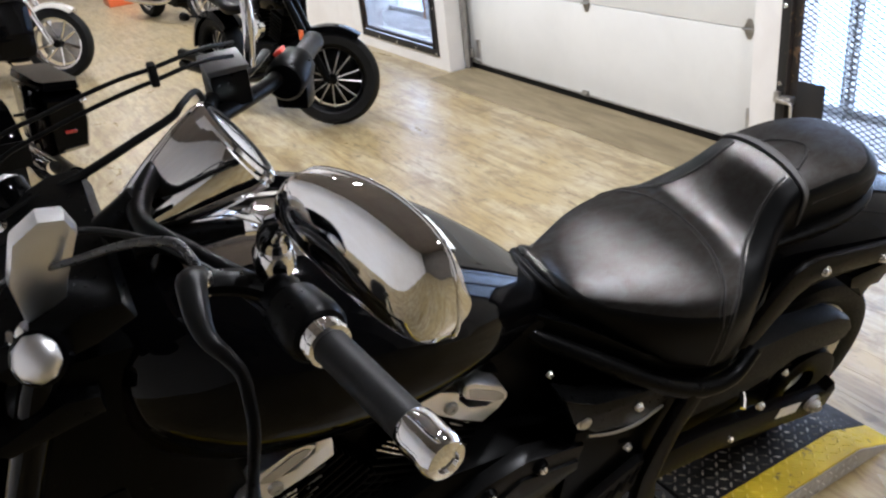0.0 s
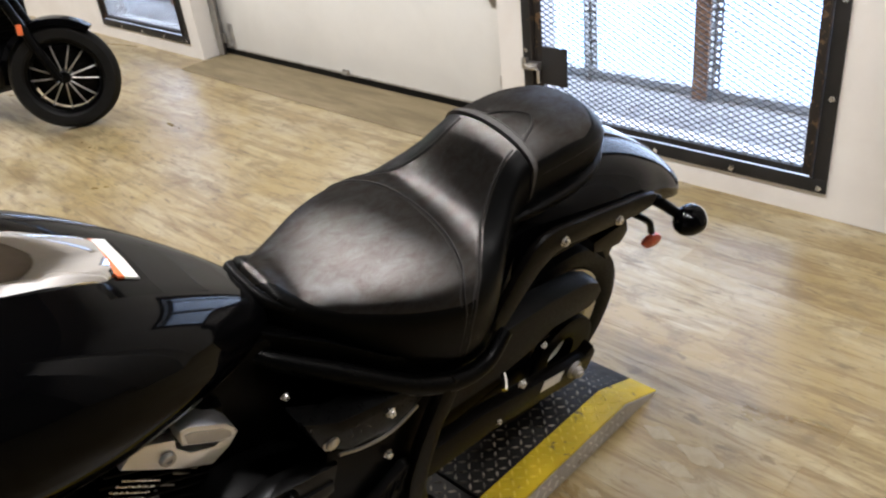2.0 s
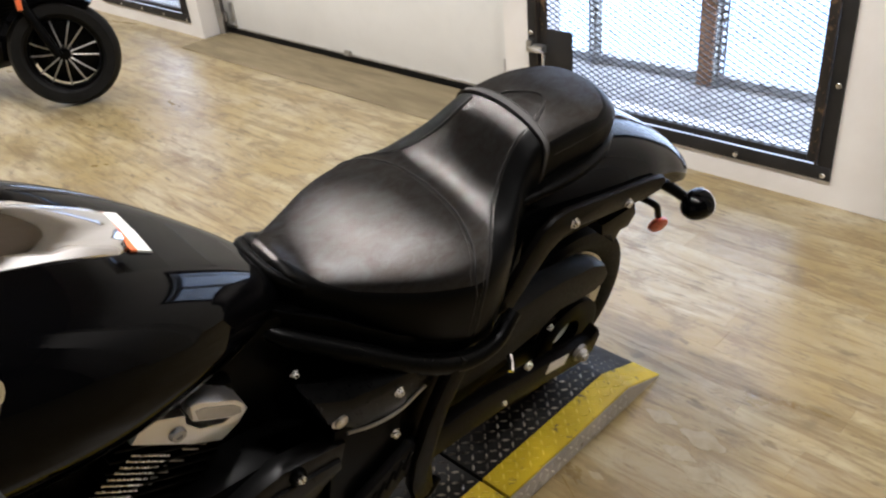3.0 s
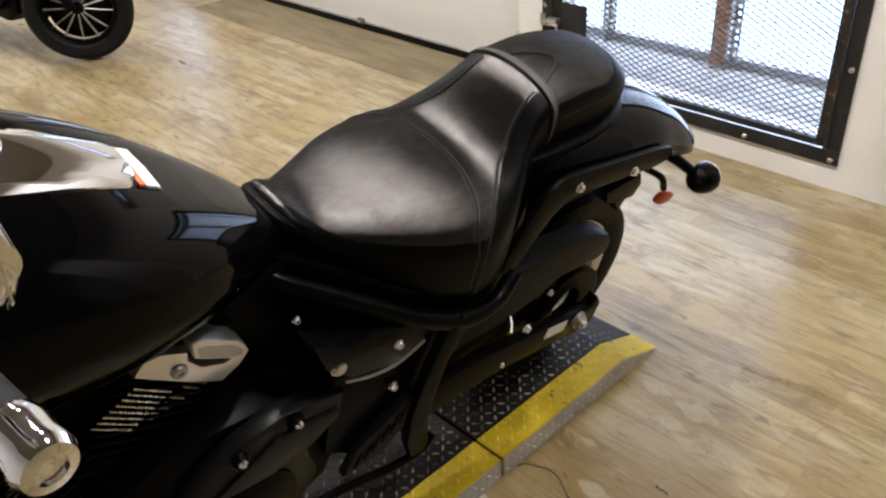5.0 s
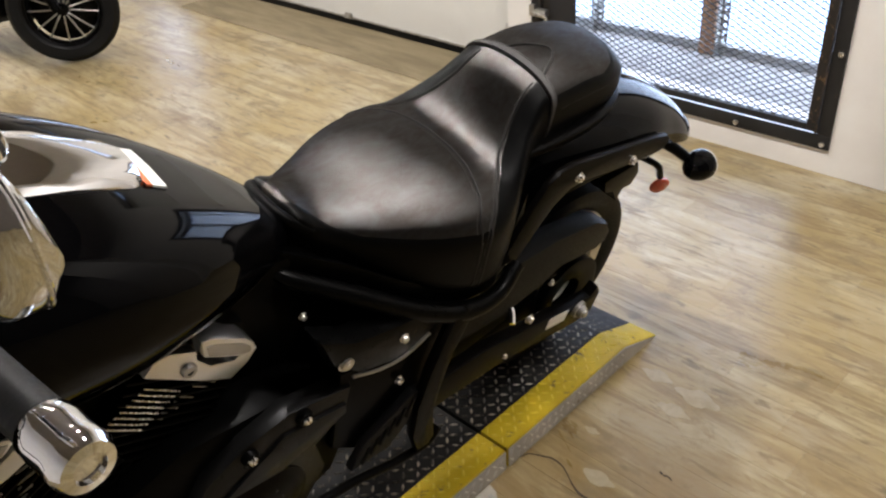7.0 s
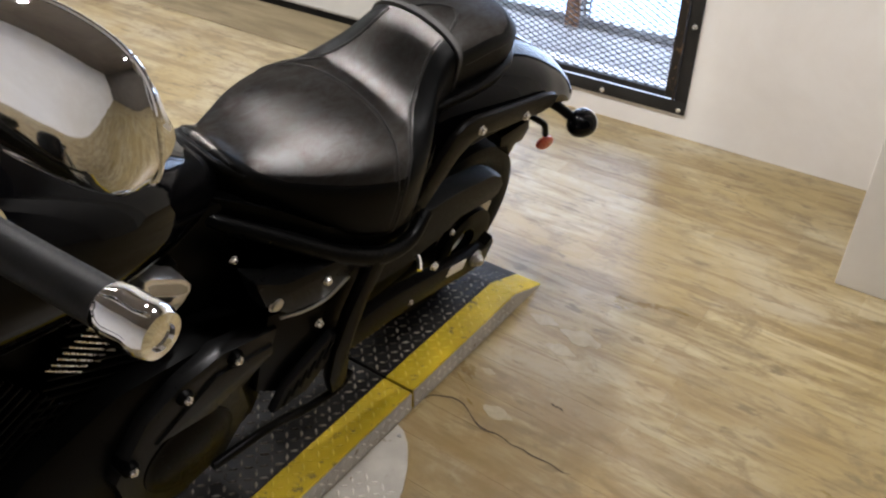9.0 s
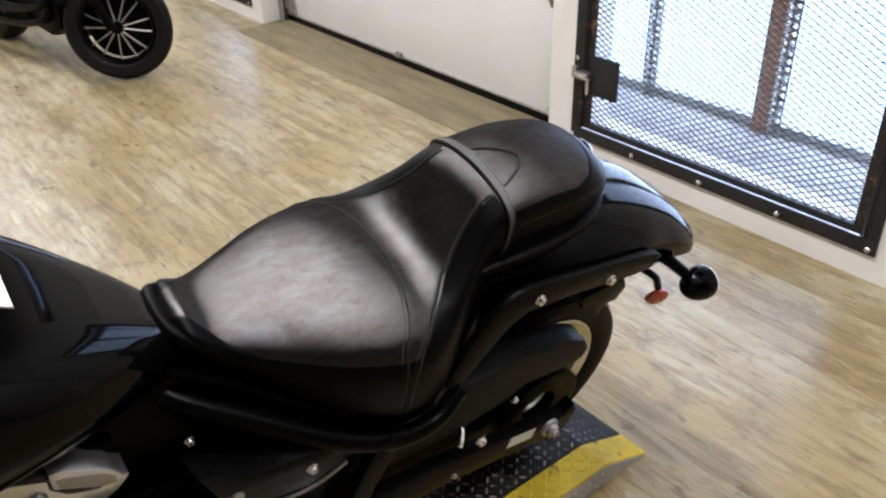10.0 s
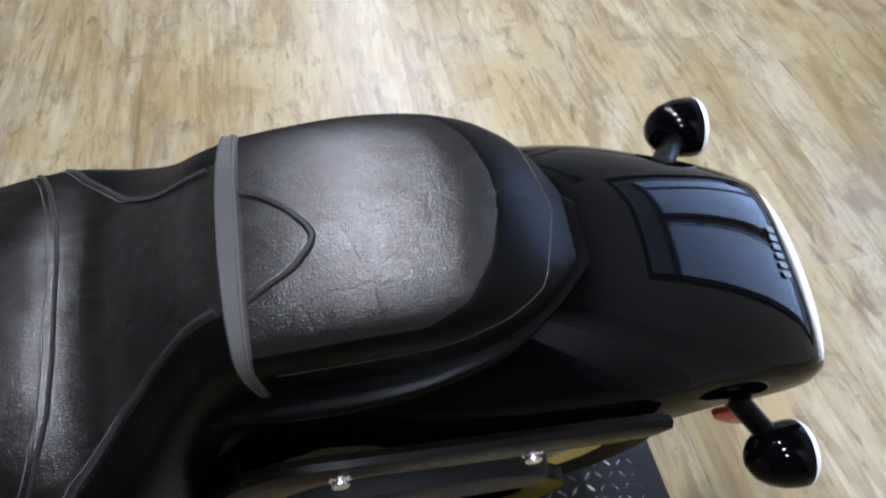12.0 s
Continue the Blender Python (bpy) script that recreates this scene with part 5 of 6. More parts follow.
rows = []
for y, w in ((-1.24, 0.075), (-1.16, 0.082), (-1.06, 0.078), (-0.96, 0.066), (-0.885, 0.052), (-0.868, 0.040)):
    z = tank_top(y)
    rows.append([(-w, y, z - 0.02), (-w, y, z + 0.004), (-w * 0.72, y, z + 0.020), (-w * 0.3, y, z + 0.026), (w * 0.3, y, z + 0.026), (w * 0.72, y, z + 0.020), (w, y, z + 0.004), (w, y, z - 0.02)])
con = part("console", loft(rows), CHROME, tank, "chrome tank console")
part("warning_label", loft([[(x, y, tank_top(y) + h) for x, h in ((-0.055, 0.003), (0.0, 0.0085), (0.045, 0.005), (0.045, 0.001), (0.0, 0.004), (-0.055, -0.001))] for y in (-0.858, -0.840)]), WHITE_LABEL, tank, "white warning sticker with orange band")
part("warning_band", loft([[(x, y, tank_top(y) + h) for x, h in ((-0.055, 0.0035), (0.0, 0.009), (0.045, 0.0055), (0.045, 0.0015), (0.0, 0.0045), (-0.055, -0.0005))] for y in (-0.867, -0.8585)]), ORANGE, tank)
part("filler_cap", lathe([(0, 0.016), (0.022, 0.015), (0.030, 0.010), (0.032, -0.01), (0, -0.01)], Matrix.Translation((0, -1.03, tank_top(-1.03) + 0.03)), 28), CHROME, con)

# forks, clamps, head
bp("frame_spine", tube([(0, -1.36, 1.10), (0, -1.15, 1.03), (0, -0.85, 0.90), (0, -0.62, 0.80)], 0.04, 10), ENGINE_BLACK)
for s in (1, -1):
    bp("down_tube", tube([(s * 0.05, -1.38, 1.05), (s * 0.08, -1.30, 0.55), (s * 0.10, -1.18, 0.22), (s * 0.11, -0.7, 0.20)], 0.02, 10), ENGINE_BLACK)
    fk = bp("fork_leg", tube([(s * 0.105, -1.41, 1.22), (s * 0.105, -1.62, 0.72)], 0.024, 16, curved=False), BLACK_PAINT, "black fork tube")
    part("fork_slider", tube([(s * 0.105, -1.61, 0.75), (s * 0.105, -1.80, 0.30)], 0.031, 16, curved=False), SILVER, fk, "alloy lower fork slider")
    tsf = bp("front_turn_signal", lathe([(0, -0.040), (0.020, -0.034), (0.030, -0.012), (0.032, 0.010), (0.028, 0.013)], along((s * 0.165, -1.415, 1.245), (s * 0.72, -0.35, 0.60)), 28), BLACK_PAINT, "black bullet turn signal")
    part("lens", lathe([(0.0285, 0.010), (0.0275, 0.016), (0.020, 0.023), (0, 0.027)], along((s * 0.165, -1.415, 1.245), (s * 0.72, -0.35, 0.60)), 9), BRIGHT_ALLOY, tsf, "clear faceted lens")
    part("stalk", tube([(s * 0.15, -1.41, 1.225), (s * 0.11, -1.43, 1.19)], 0.012, 10, curved=False), SATIN_BLACK, tsf)
for s in (1, -1):
    bp("fork_cap_bolt", lathe([(0, 0.010), (0.010, 0.009), (0.015, 0.004), (0.016, -0.004), (0.024, -0.006), (0.026, -0.02), (0, -0.02)], along((s * 0.105, -1.425, 1.235), (0.0, 0.35, 0.93)), 10), CHROME, "bright chrome fork cap")
bp("riser_clamp", plate([(-1.372, 1.372), (-1.345, 1.366), (-1.338, 1.342), (-1.365, 1.285), (-1.385, 1.232), (-1.425, 1.235), (-1.425, 1.30), (-1.405, 1.352)], 0.072, 0.104, 0.009), BRIGHT_ALLOY, "silver handlebar riser")
bp("top_clamp", plate([(-1.46, 1.20), (-1.47, 1.225), (-1.36, 1.27), (-1.32, 1.27), (-1.31, 1.24), (-1.36, 1.22)], -0.15, 0.15, 0.008), SATIN_BLACK, "black upper fork clamp")
bp("neck_cover", plate([(-1.46, 1.18), (-1.25, 1.16), (-1.18, 0.90), (-1.20, 0.45), (-1.40, 0.42), (-1.51, 0.80), (-1.51, 1.06)], -0.115, 0.115, 0.02), ENGINE_BLACK, "black covers round the steering neck")
bp("lower_clamp", plate([(-1.50, 1.08), (-1.52, 1.10), (-1.42, 1.14), (-1.38, 1.13), (-1.38, 1.10)], -0.14, 0.14, 0.008), SATIN_BLACK)
bp("front_fender", loft([[(x, -1.80 + math.cos(a) * (0.365 + h), 0.335 + math.sin(a) * (0.365 + h)) for x, h in ((-0.07, -0.03), (-0.055, 0.0), (0.0, 0.012), (0.055, 0.0), (0.07, -0.03), (0.06, -0.03), (0.0, 0.004), (-0.06, -0.03))] for a in np.linspace(0.25, 2.5, 24)]), BLACK_PAINT, "black front fender")
bp("headlight", lathe([(0, -0.10), (0.05, -0.09), (0.08, -0.05), (0.09, 0.0), (0.092, 0.03), (0.085, 0.04), (0, 0.045)], along((0, -1.52, 1.17), (0, -1, -0.1)), 32), BLACK_PAINT, "black round headlight shell")
bp("radiator", box((-0.12, -1.44, 0.48), (0.12, -1.40, 0.92), 0.01), SATIN_BLACK)

# handlebar
GRIP_A, GRIP_B = Vector((0.397, -1.157, 1.372)), Vector((0.578, -1.128, 1.395))
GD = (GRIP_B - GRIP_A).normalized()
bar = bp("handlebar", tube([tuple(GRIP_A + GD * 0.10), tuple(GRIP_A), tuple(GRIP_A - GD * 0.07), (0.20, -1.235, 1.365), (0.10, -1.27, 1.355), (0.0, -1.235, 1.345), (-0.12, -1.16, 1.315), (-0.22, -1.06, 1.285), (-0.30, -0.985, 1.262), (-0.40, -0.915, 1.245)], 0.0135, 14), ENGINE_BLACK, "black tubular handlebar")
bar.location = (-0.020, -0.003, -0.036)
for x in (0.055,):
    part("riser", tube([(x, -1.31, 1.32), (x, -1.26, 1.35)], 0.022, 12, curved=False), SATIN_BLACK, bar)
G = along(GRIP_A, GD)
L = (GRIP_B - GRIP_A).length
grip = part("left_grip", lathe([(0, 0.0), (0.0205, 0.0), (0.0205, 0.004), (0.0185, 0.010), (0.0180, L * 0.4), (0.0183, L - 0.045), (0.0, L - 0.044)], G, 28), GRIP_RUBBER, bar, "dark grey rubber grip")
part("grip_cap", lathe([(0.0183, L - 0.045), (0.0205, L - 0.042), (0.0212, L - 0.030), (0.0205, L - 0.014), (0.0212, L - 0.010), (0.0210, L - 0.002), (0.018, L + 0.004), (0.011, L + 0.0055), (0.010, L + 0.002), (0, L + 0.001)], G, 28), CHROME, grip, "chrome bar end cap")
part("grip_flange", lathe([(0.018, -0.014), (0.0235, -0.012), (0.0245, -0.006), (0.0225, -0.001), (0.0245, 0.003), (0.023, 0.008), (0.018, 0.009)], G, 28), CHROME, grip, "ribbed chrome flange")
hs = bmesh.new()
add_lathe(hs, [(0, -0.072), (0.026, -0.070), (0.032, -0.064), (0.034, -0.035), (0.033, -0.018), (0.029, -0.012), (0, -0.012)], G, 28)
switch = part("switch_housing", hs, SATIN_BLACK, bar, "black left switch housing")
part("switch_block", box((-0.022, -0.034, -0.066), (0.020, 0.012, -0.022), 0.008, G @ Matrix.Rotation(radians(20), 4, "Z")), SATIN_BLACK, switch)
perch = part("lever_perch", tube([tuple(GRIP_A - GD * 0.078), tuple(GRIP_A - GD * 0.095), tuple(GRIP_A - GD * 0.115)], [0.022, 0.026, 0.022], 14), SATIN_BLACK, bar, "black clutch lever perch")
pv = GRIP_A - GD * 0.10
part("perch_arm", tube([tuple(pv), (0.292, -1.205, 1.385), (0.287, -1.238, 1.395)], [0.016, 0.017, 0.015], 10, flat=0.7), SATIN_BLACK, perch)
part("pivot_bolt", lathe([(0, 0.005), (0.005, 0.005), (0.008, 0.002), (0.008, -0.02), (0, -0.02)], along((0.292, -1.238, 1.408), (0, 0, 1)), 14), BOLT_STEEL, perch)
part("clutch_lever", tube([(0.285, -1.245, 1.408), (0.310, -1.252, 1.422), (0.345, -1.258, 1.415), (0.370, -1.257, 1.404), (0.392, -1.247, 1.395), (0.412, -1.241, 1.389), (0.432, -1.243, 1.376), (0.455, -1.249, 1.359), (0.490, -1.264, 1.346), (0.508, -1.27, 1.345)], [0.015, 0.015, 0.0125, 0.0095, 0.0075, 0.0065, 0.006, 0.0055, 0.0055, 0.007], 12, flat=0.6), COVER_GREY, bar, "black clutch lever with rubbed edges")
part("clutch_cable", tube([(0.275, -1.24, 1.393), (0.265, -1.242, 1.412), (0.24, -1.254, 1.42), (0.20, -1.295, 1.403), (0.15, -1.344, 1.366), (0.10, -1.398, 1.328), (0.06, -1.446, 1.285), (0.05, -1.50, 1.15)], [0.006, 0.0055, 0.0055, 0.005, 0.0045, 0.0042, 0.0042, 0.0042], 10), CABLE, bar, "black sleeved clutch cable")
part("wiring", tube([(0.35, -1.175, 1.355), (0.25, -1.225, 1.375), (0.17, -1.28, 1.385), (0.09, -1.36, 1.36), (0.05, -1.42, 1.25)], 0.0045, 8), RUBBER, bar)

# left mirror
def mirror_shell(rows, s=1):
    """A teardrop dome: x, lower and upper edge, bulge to the front; flat to the rear."""
    rings = []
    for x, z0, z1, d in resample(rows, 34):
        y, c, h = -1.155 + (abs(x) - 0.347) * 0.19, (z0 + z1) / 2, (z1 - z0) / 2
        ring = [(s * x, y - d * max(0.0, math.sin(a)) ** 0.45, c + h * math.cos(a)) for a in math.pi * (0.5 - 0.5 * np.cos(np.linspace(0, math.pi, 21)))]
        ring += [(s * x, y + 0.012 * math.sin(a), c - h * math.cos(a)) for a in np.linspace(0, math.pi, 9)[1:-1]]
        rings.append(ring)
    return loft(rings)


MIRROR = [(0.338, 1.472, 1.492, 0.010), (0.350, 1.478, 1.518, 0.018), (0.365, 1.482, 1.538, 0.023), (0.385, 1.485, 1.560, 0.027), (0.42, 1.488, 1.580, 0.031), (0.46, 1.490, 1.595, 0.033), (0.50, 1.494, 1.604, 0.034), (0.53, 1.498, 1.604, 0.033), (0.55, 1.504, 1.599, 0.030), (0.564, 1.513, 1.587, 0.022), (0.571, 1.532, 1.562, 0.010)]
mir = part("mirror", mirror_shell(MIRROR), CHROME, bar, "chrome teardrop mirror shell")
edge = [(x, -1.153 + (x - 0.347) * 0.19, z1) for x, z0, z1, d in MIRROR] + [(x, -1.153 + (x - 0.347) * 0.19, z0) for x, z0, z1, d in MIRROR[::-1]]
part("mirror_rim", tube(edge + edge[:1], 0.0016, 8, 3), CHROME, mir, "thin rim round the mirror glass")
part("mirror_stem", tube([(0.285, -1.165, 1.405), (0.292, -1.163, 1.435), (0.318, -1.160, 1.462), (0.345, -1.158, 1.482)], [0.018, 0.016, 0.013, 0.012], 14), CHROME, mir)
part("stem_base", lathe([(0, 0.018), (0.016, 0.016), (0.021, 0.008), (0.022, -0.014), (0.018, -0.018), (0, -0.018)], along((0.285, -1.166, 1.40), (0.1, 0, 1)), 20), CHROME, mir)

# instrument pod
POD_DIAL = Vector((0.0, -1.125, 1.315))
POD_UP = Vector((0.0, -0.53, 0.848))


def pod_ring(u, w, h, n=32):
    """A rounded-triangular section: flat below, ridged on top, leaning back with the dial."""
    c = Vector((0.0, -1.305, 1.243)).lerp(POD_DIAL, u)
    up = Vector((0.0, -0.15 - 0.38 * u, 0.95)).normalized()
    ring = []
    for k in range(n):
        a = 2 * math.pi * k / n
        sq = 1.0 / (abs(math.cos(a)) ** 2.5 + abs(math.sin(a)) ** 2.5) ** 0.4
        taper = 1.0 - 0.22 * max(0.0, math.sin(a)) * (1.0 - u * 0.6)
        ring.append(c + Vector((w * math.cos(a) * sq * taper, 0, 0)) + up * (h * math.sin(a) * sq))
    return ring


pod = bp("instrument_pod", loft([pod_ring(u, w, h) for u, w, h in ((0.0, 0.012, 0.008), (0.05, 0.028, 0.018), (0.2, 0.042, 0.029), (0.45, 0.056, 0.044), (0.7, 0.066, 0.056), (0.9, 0.071, 0.063), (0.97, 0.071, 0.064), (1.0, 0.066, 0.059))]), CHROME, "chrome speedometer pod tapering to the front")
pod.location = (-0.030, 0.0, 0.0)
face_m = along(POD_DIAL, (0.0, 0.848, 0.53))
part("bezel", lathe([(0.050, -0.004), (0.056, 0.006), (0.065, 0.007), (0.069, 0.002), (0.068, -0.012), (0.050, -0.012)], face_m, 40), CHROME, pod, "chrome ring round the dial")
part("gasket", lathe([(0.047, 0.001), (0.0495, 0.007), (0.0555, 0.0085), (0.057, 0.004), (0.047, 0.001)], face_m, 40), RUBBER, pod, "black rubber ring under the bezel")
part("dial", lathe([(0.0, 0.010), (0.025, 0.009), (0.048, 0.004), (0.05, -0.004), (0, -0.004)], face_m, 40), GREY_LENS, pod, "grey dial behind glass")
part("pod_bracket", tube([(0.05, -1.29, 1.235), (0.05, -1.22, 1.232), (0.06, -1.15, 1.225)], [0.012, 0.016, 0.012], 10), SATIN_BLACK, pod)

# right side controls
rg = along((-0.335, -0.946, 1.247), (-0.115, 0.075, -0.022))
part("right_switch_housing", add_box(lathe([(0, -0.040), (0.030, -0.038), (0.036, -0.030), (0.036, 0.045), (0.030, 0.052), (0, 0.052)], rg, 24), (-0.034, -0.06, -0.012), (0.026, 0.0, 0.046), 0.01, rg), SATIN_BLACK, bar, "black right switch housing")
part("kill_switch", box((-0.008, 0.028, 0.018), (0.010, 0.042, 0.046), 0.004, rg @ Matrix.Rotation(radians(-35), 4, "Z")), RED_PLASTIC, bar, "red engine stop switch")
part("right_grip", lathe([(0, 0.05), (0.022, 0.052), (0.0215, 0.058), (0.0195, 0.064), (0.019, 0.17), (0.021, 0.176), (0.02, 0.19), (0, 0.192)], rg, 24), GRIP_RUBBER, bar, "grey rubber throttle grip")
res = part("brake_reservoir", box((-0.256, -1.106, 1.292), (-0.196, -1.046, 1.350), 0.006), SATIN_BLACK, bar, "black brake fluid reservoir")
part("reservoir_lid", box((-0.258, -1.108, 1.3505), (-0.194, -1.044, 1.360), 0.003), SATIN_GREY, res)
part("banjo", tube([(-0.19, -1.11, 1.32), (-0.165, -1.125, 1.325), (-0.15, -1.135, 1.318)], [0.012, 0.013, 0.010], 10), SATIN_BLACK, res)
part("brake_lever", tube([(-0.21, -1.12, 1.29), (-0.28, -1.075, 1.275), (-0.36, -1.01, 1.255), (-0.45, -0.95, 1.24)], [0.014, 0.010, 0.008, 0.009], 10, flat=0.7), SATIN_BLACK, bar)
part("right_mirror_stem", tube([(-0.245, -1.03, 1.33), (-0.248, -1.02, 1.42), (-0.27, -1.02, 1.50)], 0.009, 10), CHROME, bar, "chrome mirror stem")
part("right_mirror", loft([[Vector((-0.275, -1.02, 1.50)).lerp(Vector((-0.56, -0.93, 1.60)), t) + Vector((0, -0.02 * d, 0)) * math.cos(a) + Vector((0.3, 0, 0.95)) * (h * math.sin(a)) for a in np.linspace(0, 2 * math.pi, 20, endpoint=False)] for t, h, d in ((0.0, 0.012, 0.5), (0.2, 0.04, 0.95), (0.5, 0.062, 1.2), (0.8, 0.058, 1.1), (0.95, 0.035, 0.7), (1.0, 0.012, 0.3))]), CHROME, bar, "chrome teardrop mirror shell")
part("throttle_cable", tube([(-0.20, -1.06, 1.395), (-0.16, -1.115, 1.416), (-0.15, -1.185, 1.410), (-0.15, -1.244, 1.403), (-0.15, -1.338, 1.381), (-0.15, -1.401, 1.362), (-0.12, -1.47, 1.31), (-0.07, -1.50, 1.15)], 0.0032, 10), RUBBER, bar, "black throttle cable loop")
part("throttle_cable", tube([(-0.20, -1.065, 1.375), (-0.16, -1.12, 1.398), (-0.15, -1.184, 1.392), (-0.15, -1.248, 1.380), (-0.15, -1.334, 1.358), (-0.15, -1.408, 1.331), (-0.12, -1.475, 1.28), (-0.07, -1.51, 1.12)], 0.0032, 10), RUBBER, bar, "black throttle cable loop")
part("cable_clip", box((-0.158, -1.192, 1.384), (-0.142, -1.180, 1.418), 0.004), RUBBER, bar)
part("brake_hose", tube([(-0.155, -1.128, 1.345), (-0.13, -1.14, 1.372), (-0.105, -1.165, 1.372), (-0.10, -1.182, 1.36), (-0.10, -1.233, 1.34), (-0.10, -1.316, 1.309), (-0.10, -1.438, 1.27), (-0.09, -1.53, 1.18), (-0.08, -1.55, 0.95)], [0.0045, 0.0045, 0.005, 0.0058, 0.0062, 0.0062, 0.0062, 0.006, 0.006], 10), RUBBER, bar, "thick black brake hose")

# exhaust and side stand on the far and near side
bp("exhaust", tube([(-0.12, -1.15, 0.70), (-0.19, -1.10, 0.45), (-0.20, -0.85, 0.30), (-0.21, -0.3, 0.30), (-0.22, 0.25, 0.36)], [0.024, 0.024, 0.026, 0.045, 0.05], 14), CHROME, "chrome exhaust pipe")
bp("side_stand", tube([(0.12, -0.95, 0.24), (0.22, -1.02, 0.16), (0.33, -1.06, 0.10)], [0.016, 0.014, 0.012], 10), SATIN_BLACK, "black side stand leg touching the platform")


# ---- other motorcycles along the wall ----
def parked_bike(m, label, paint, trim, steer, spokes, bags=False, front_r=0.325, tags=""):
    """A plainer parked cruiser: local y to the rear, origin under the rear axle."""
    b = thing("motorcycle", label, "motorcycle", m, group="parked motorcycles")

    def p(name, bm, mat, lab="", parent=None):
        return part(name, bm, mat, parent or b, lab)
    wb = 1.52

    def wh(y, r, w, rim_r, yaw):
        mm = Matrix.Translation((0, y, r)) @ Matrix.Rotation(radians(yaw), 4, "Z") @ X_AXIS
        o = p("wheel", lathe([(rim_r - 0.016, -w * 0.6), (rim_r + 0.002, -w * 0.75), (rim_r - 0.012, -w * 0.5), (rim_r - 0.014, w * 0.5), (rim_r + 0.002, w * 0.75), (rim_r - 0.016, w * 0.6), (rim_r - 0.028, 0), (rim_r - 0.016, -w * 0.6)], mm, 48), trim)
        part("tyre", lathe([(rim_r, -w * 0.7), (rim_r + 0.015, -w * 0.95), (r - 0.03, -w), (r - 0.008, -w * 0.6), (r, 0), (r - 0.008, w * 0.6), (r - 0.03, w), (rim_r + 0.015, w * 0.95), (rim_r, w * 0.7)], mm, 56), TYRE_RUBBER, o)
        part("hub", lathe([(0, -0.06), (0.035, -0.055), (0.04, -0.03), (0.03, 0), (0.04, 0.03), (0.035, 0.055), (0, 0.06)], mm, 20), SATIN_BLACK, o)
        # disc drawn oversize to fill in the darkness behind the spokes
        part("brake_disc_fill", lathe([(0.035, 0.045), (0.185, 0.045), (0.190, 0.048), (0.185, 0.051), (0.035, 0.051), (0.035, 0.045)], mm, 36), SATIN_BLACK if trim is SATIN_BLACK else DULL_STEEL, o)
        for k in range(spokes):
            a = 2 * math.pi * (k + (0.16 if k % 2 else 0)) / spokes
            e = Vector((math.cos(a), math.sin(a), 0))
            out = -1.0 if trim is SATIN_BLACK else 1.0
            part("spoke", tube([mm @ (e * 0.025 + Vector((0, 0, 0.035 * out))), mm @ (e * (rim_r * 0.6) + Vector((0, 0, 0.030 * out))), mm @ (e * (rim_r - 0.015) + Vector((0, 0, 0.012 * out)))], 0.0050 if spokes > 9 else 0.014, 6, 2), DULL_STEEL if trim is SATIN_BLACK else trim, o)
        return o
    wh(0.0, 0.31, 0.075, 0.215, 0)
    wh(-wb, front_r, 0.058, front_r - 0.095, steer)
    turn = Matrix.Translation((0, -wb, 0)) @ Matrix.Rotation(radians(steer), 4, "Z") @ Matrix.Translation((0, wb, 0))

    def T(pts):
        return [turn @ Vector(q) for q in pts]
    for s in (1, -1):
        fk = p("fork_leg", tube(T([(s * 0.085, -wb + 0.02, front_r), (s * 0.085, -wb + 0.16, front_r + 0.32), (s * 0.085, -wb + 0.30, 0.98)]), [0.026, 0.026, 0.020], 12, 3), SATIN_BLACK if trim is SATIN_BLACK else CHROME)
        part("reflector", box((-0.004, -0.015, -0.03), (0.004, 0.015, 0.03), 0.003, turn @ Matrix.Translation((s * 0.115, -wb + 0.16, front_r + 0.30))), ORANGE, fk, "small orange fork reflector")
    p("front_fender", loft([[turn @ Vector((x, -wb + math.cos(a) * (front_r + 0.03 + h), front_r + math.sin(a) * (front_r + 0.03 + h))) for x, h in ((-0.065, -0.035), (-0.05, 0.0), (0.0, 0.012), (0.05, 0.0), (0.065, -0.035), (0.055, -0.035), (0.0, 0.004), (-0.055, -0.035))] for a in np.linspace(0.3 if not bags else 0.0, 2.2, 18)]), paint)
    hl = p("headlight", lathe([(0, -0.09), (0.05, -0.08), (0.08, -0.03), (0.085, 0.03), (0.078, 0.038)], along(turn @ Vector((0, -wb + 0.20, 0.93)), turn.to_3x3() @ Vector((0, -1, 0))), 28), paint if trim is SATIN_BLACK else CHROME)
    part("lens", lathe([(0.078, 0.036), (0.05, 0.05), (0, 0.055)], along(turn @ Vector((0, -wb + 0.20, 0.93)), turn.to_3x3() @ Vector((0, -1, 0))), 28), CLEAR_LENS, hl)
    p("handlebar", tube(T([(0.40, -wb + 0.58, 1.06), (0.30, -wb + 0.46, 1.08), (0.12, -wb + 0.34, 1.06), (-0.12, -wb + 0.34, 1.06), (-0.30, -wb + 0.46, 1.08), (-0.40, -wb + 0.58, 1.06)]), 0.016, 10), SATIN_BLACK)
    p("fuel_tank", loft([dome_ring(y, zt, zb, w, 20, 2.3, 0.8) for y, zt, zb, w in resample([(-1.18, 0.86, 0.76, 0.05), (-1.12, 0.93, 0.74, 0.11), (-0.98, 0.945, 0.73, 0.135), (-0.82, 0.90, 0.73, 0.115), (-0.70, 0.83, 0.73, 0.06)], 24)]), paint)
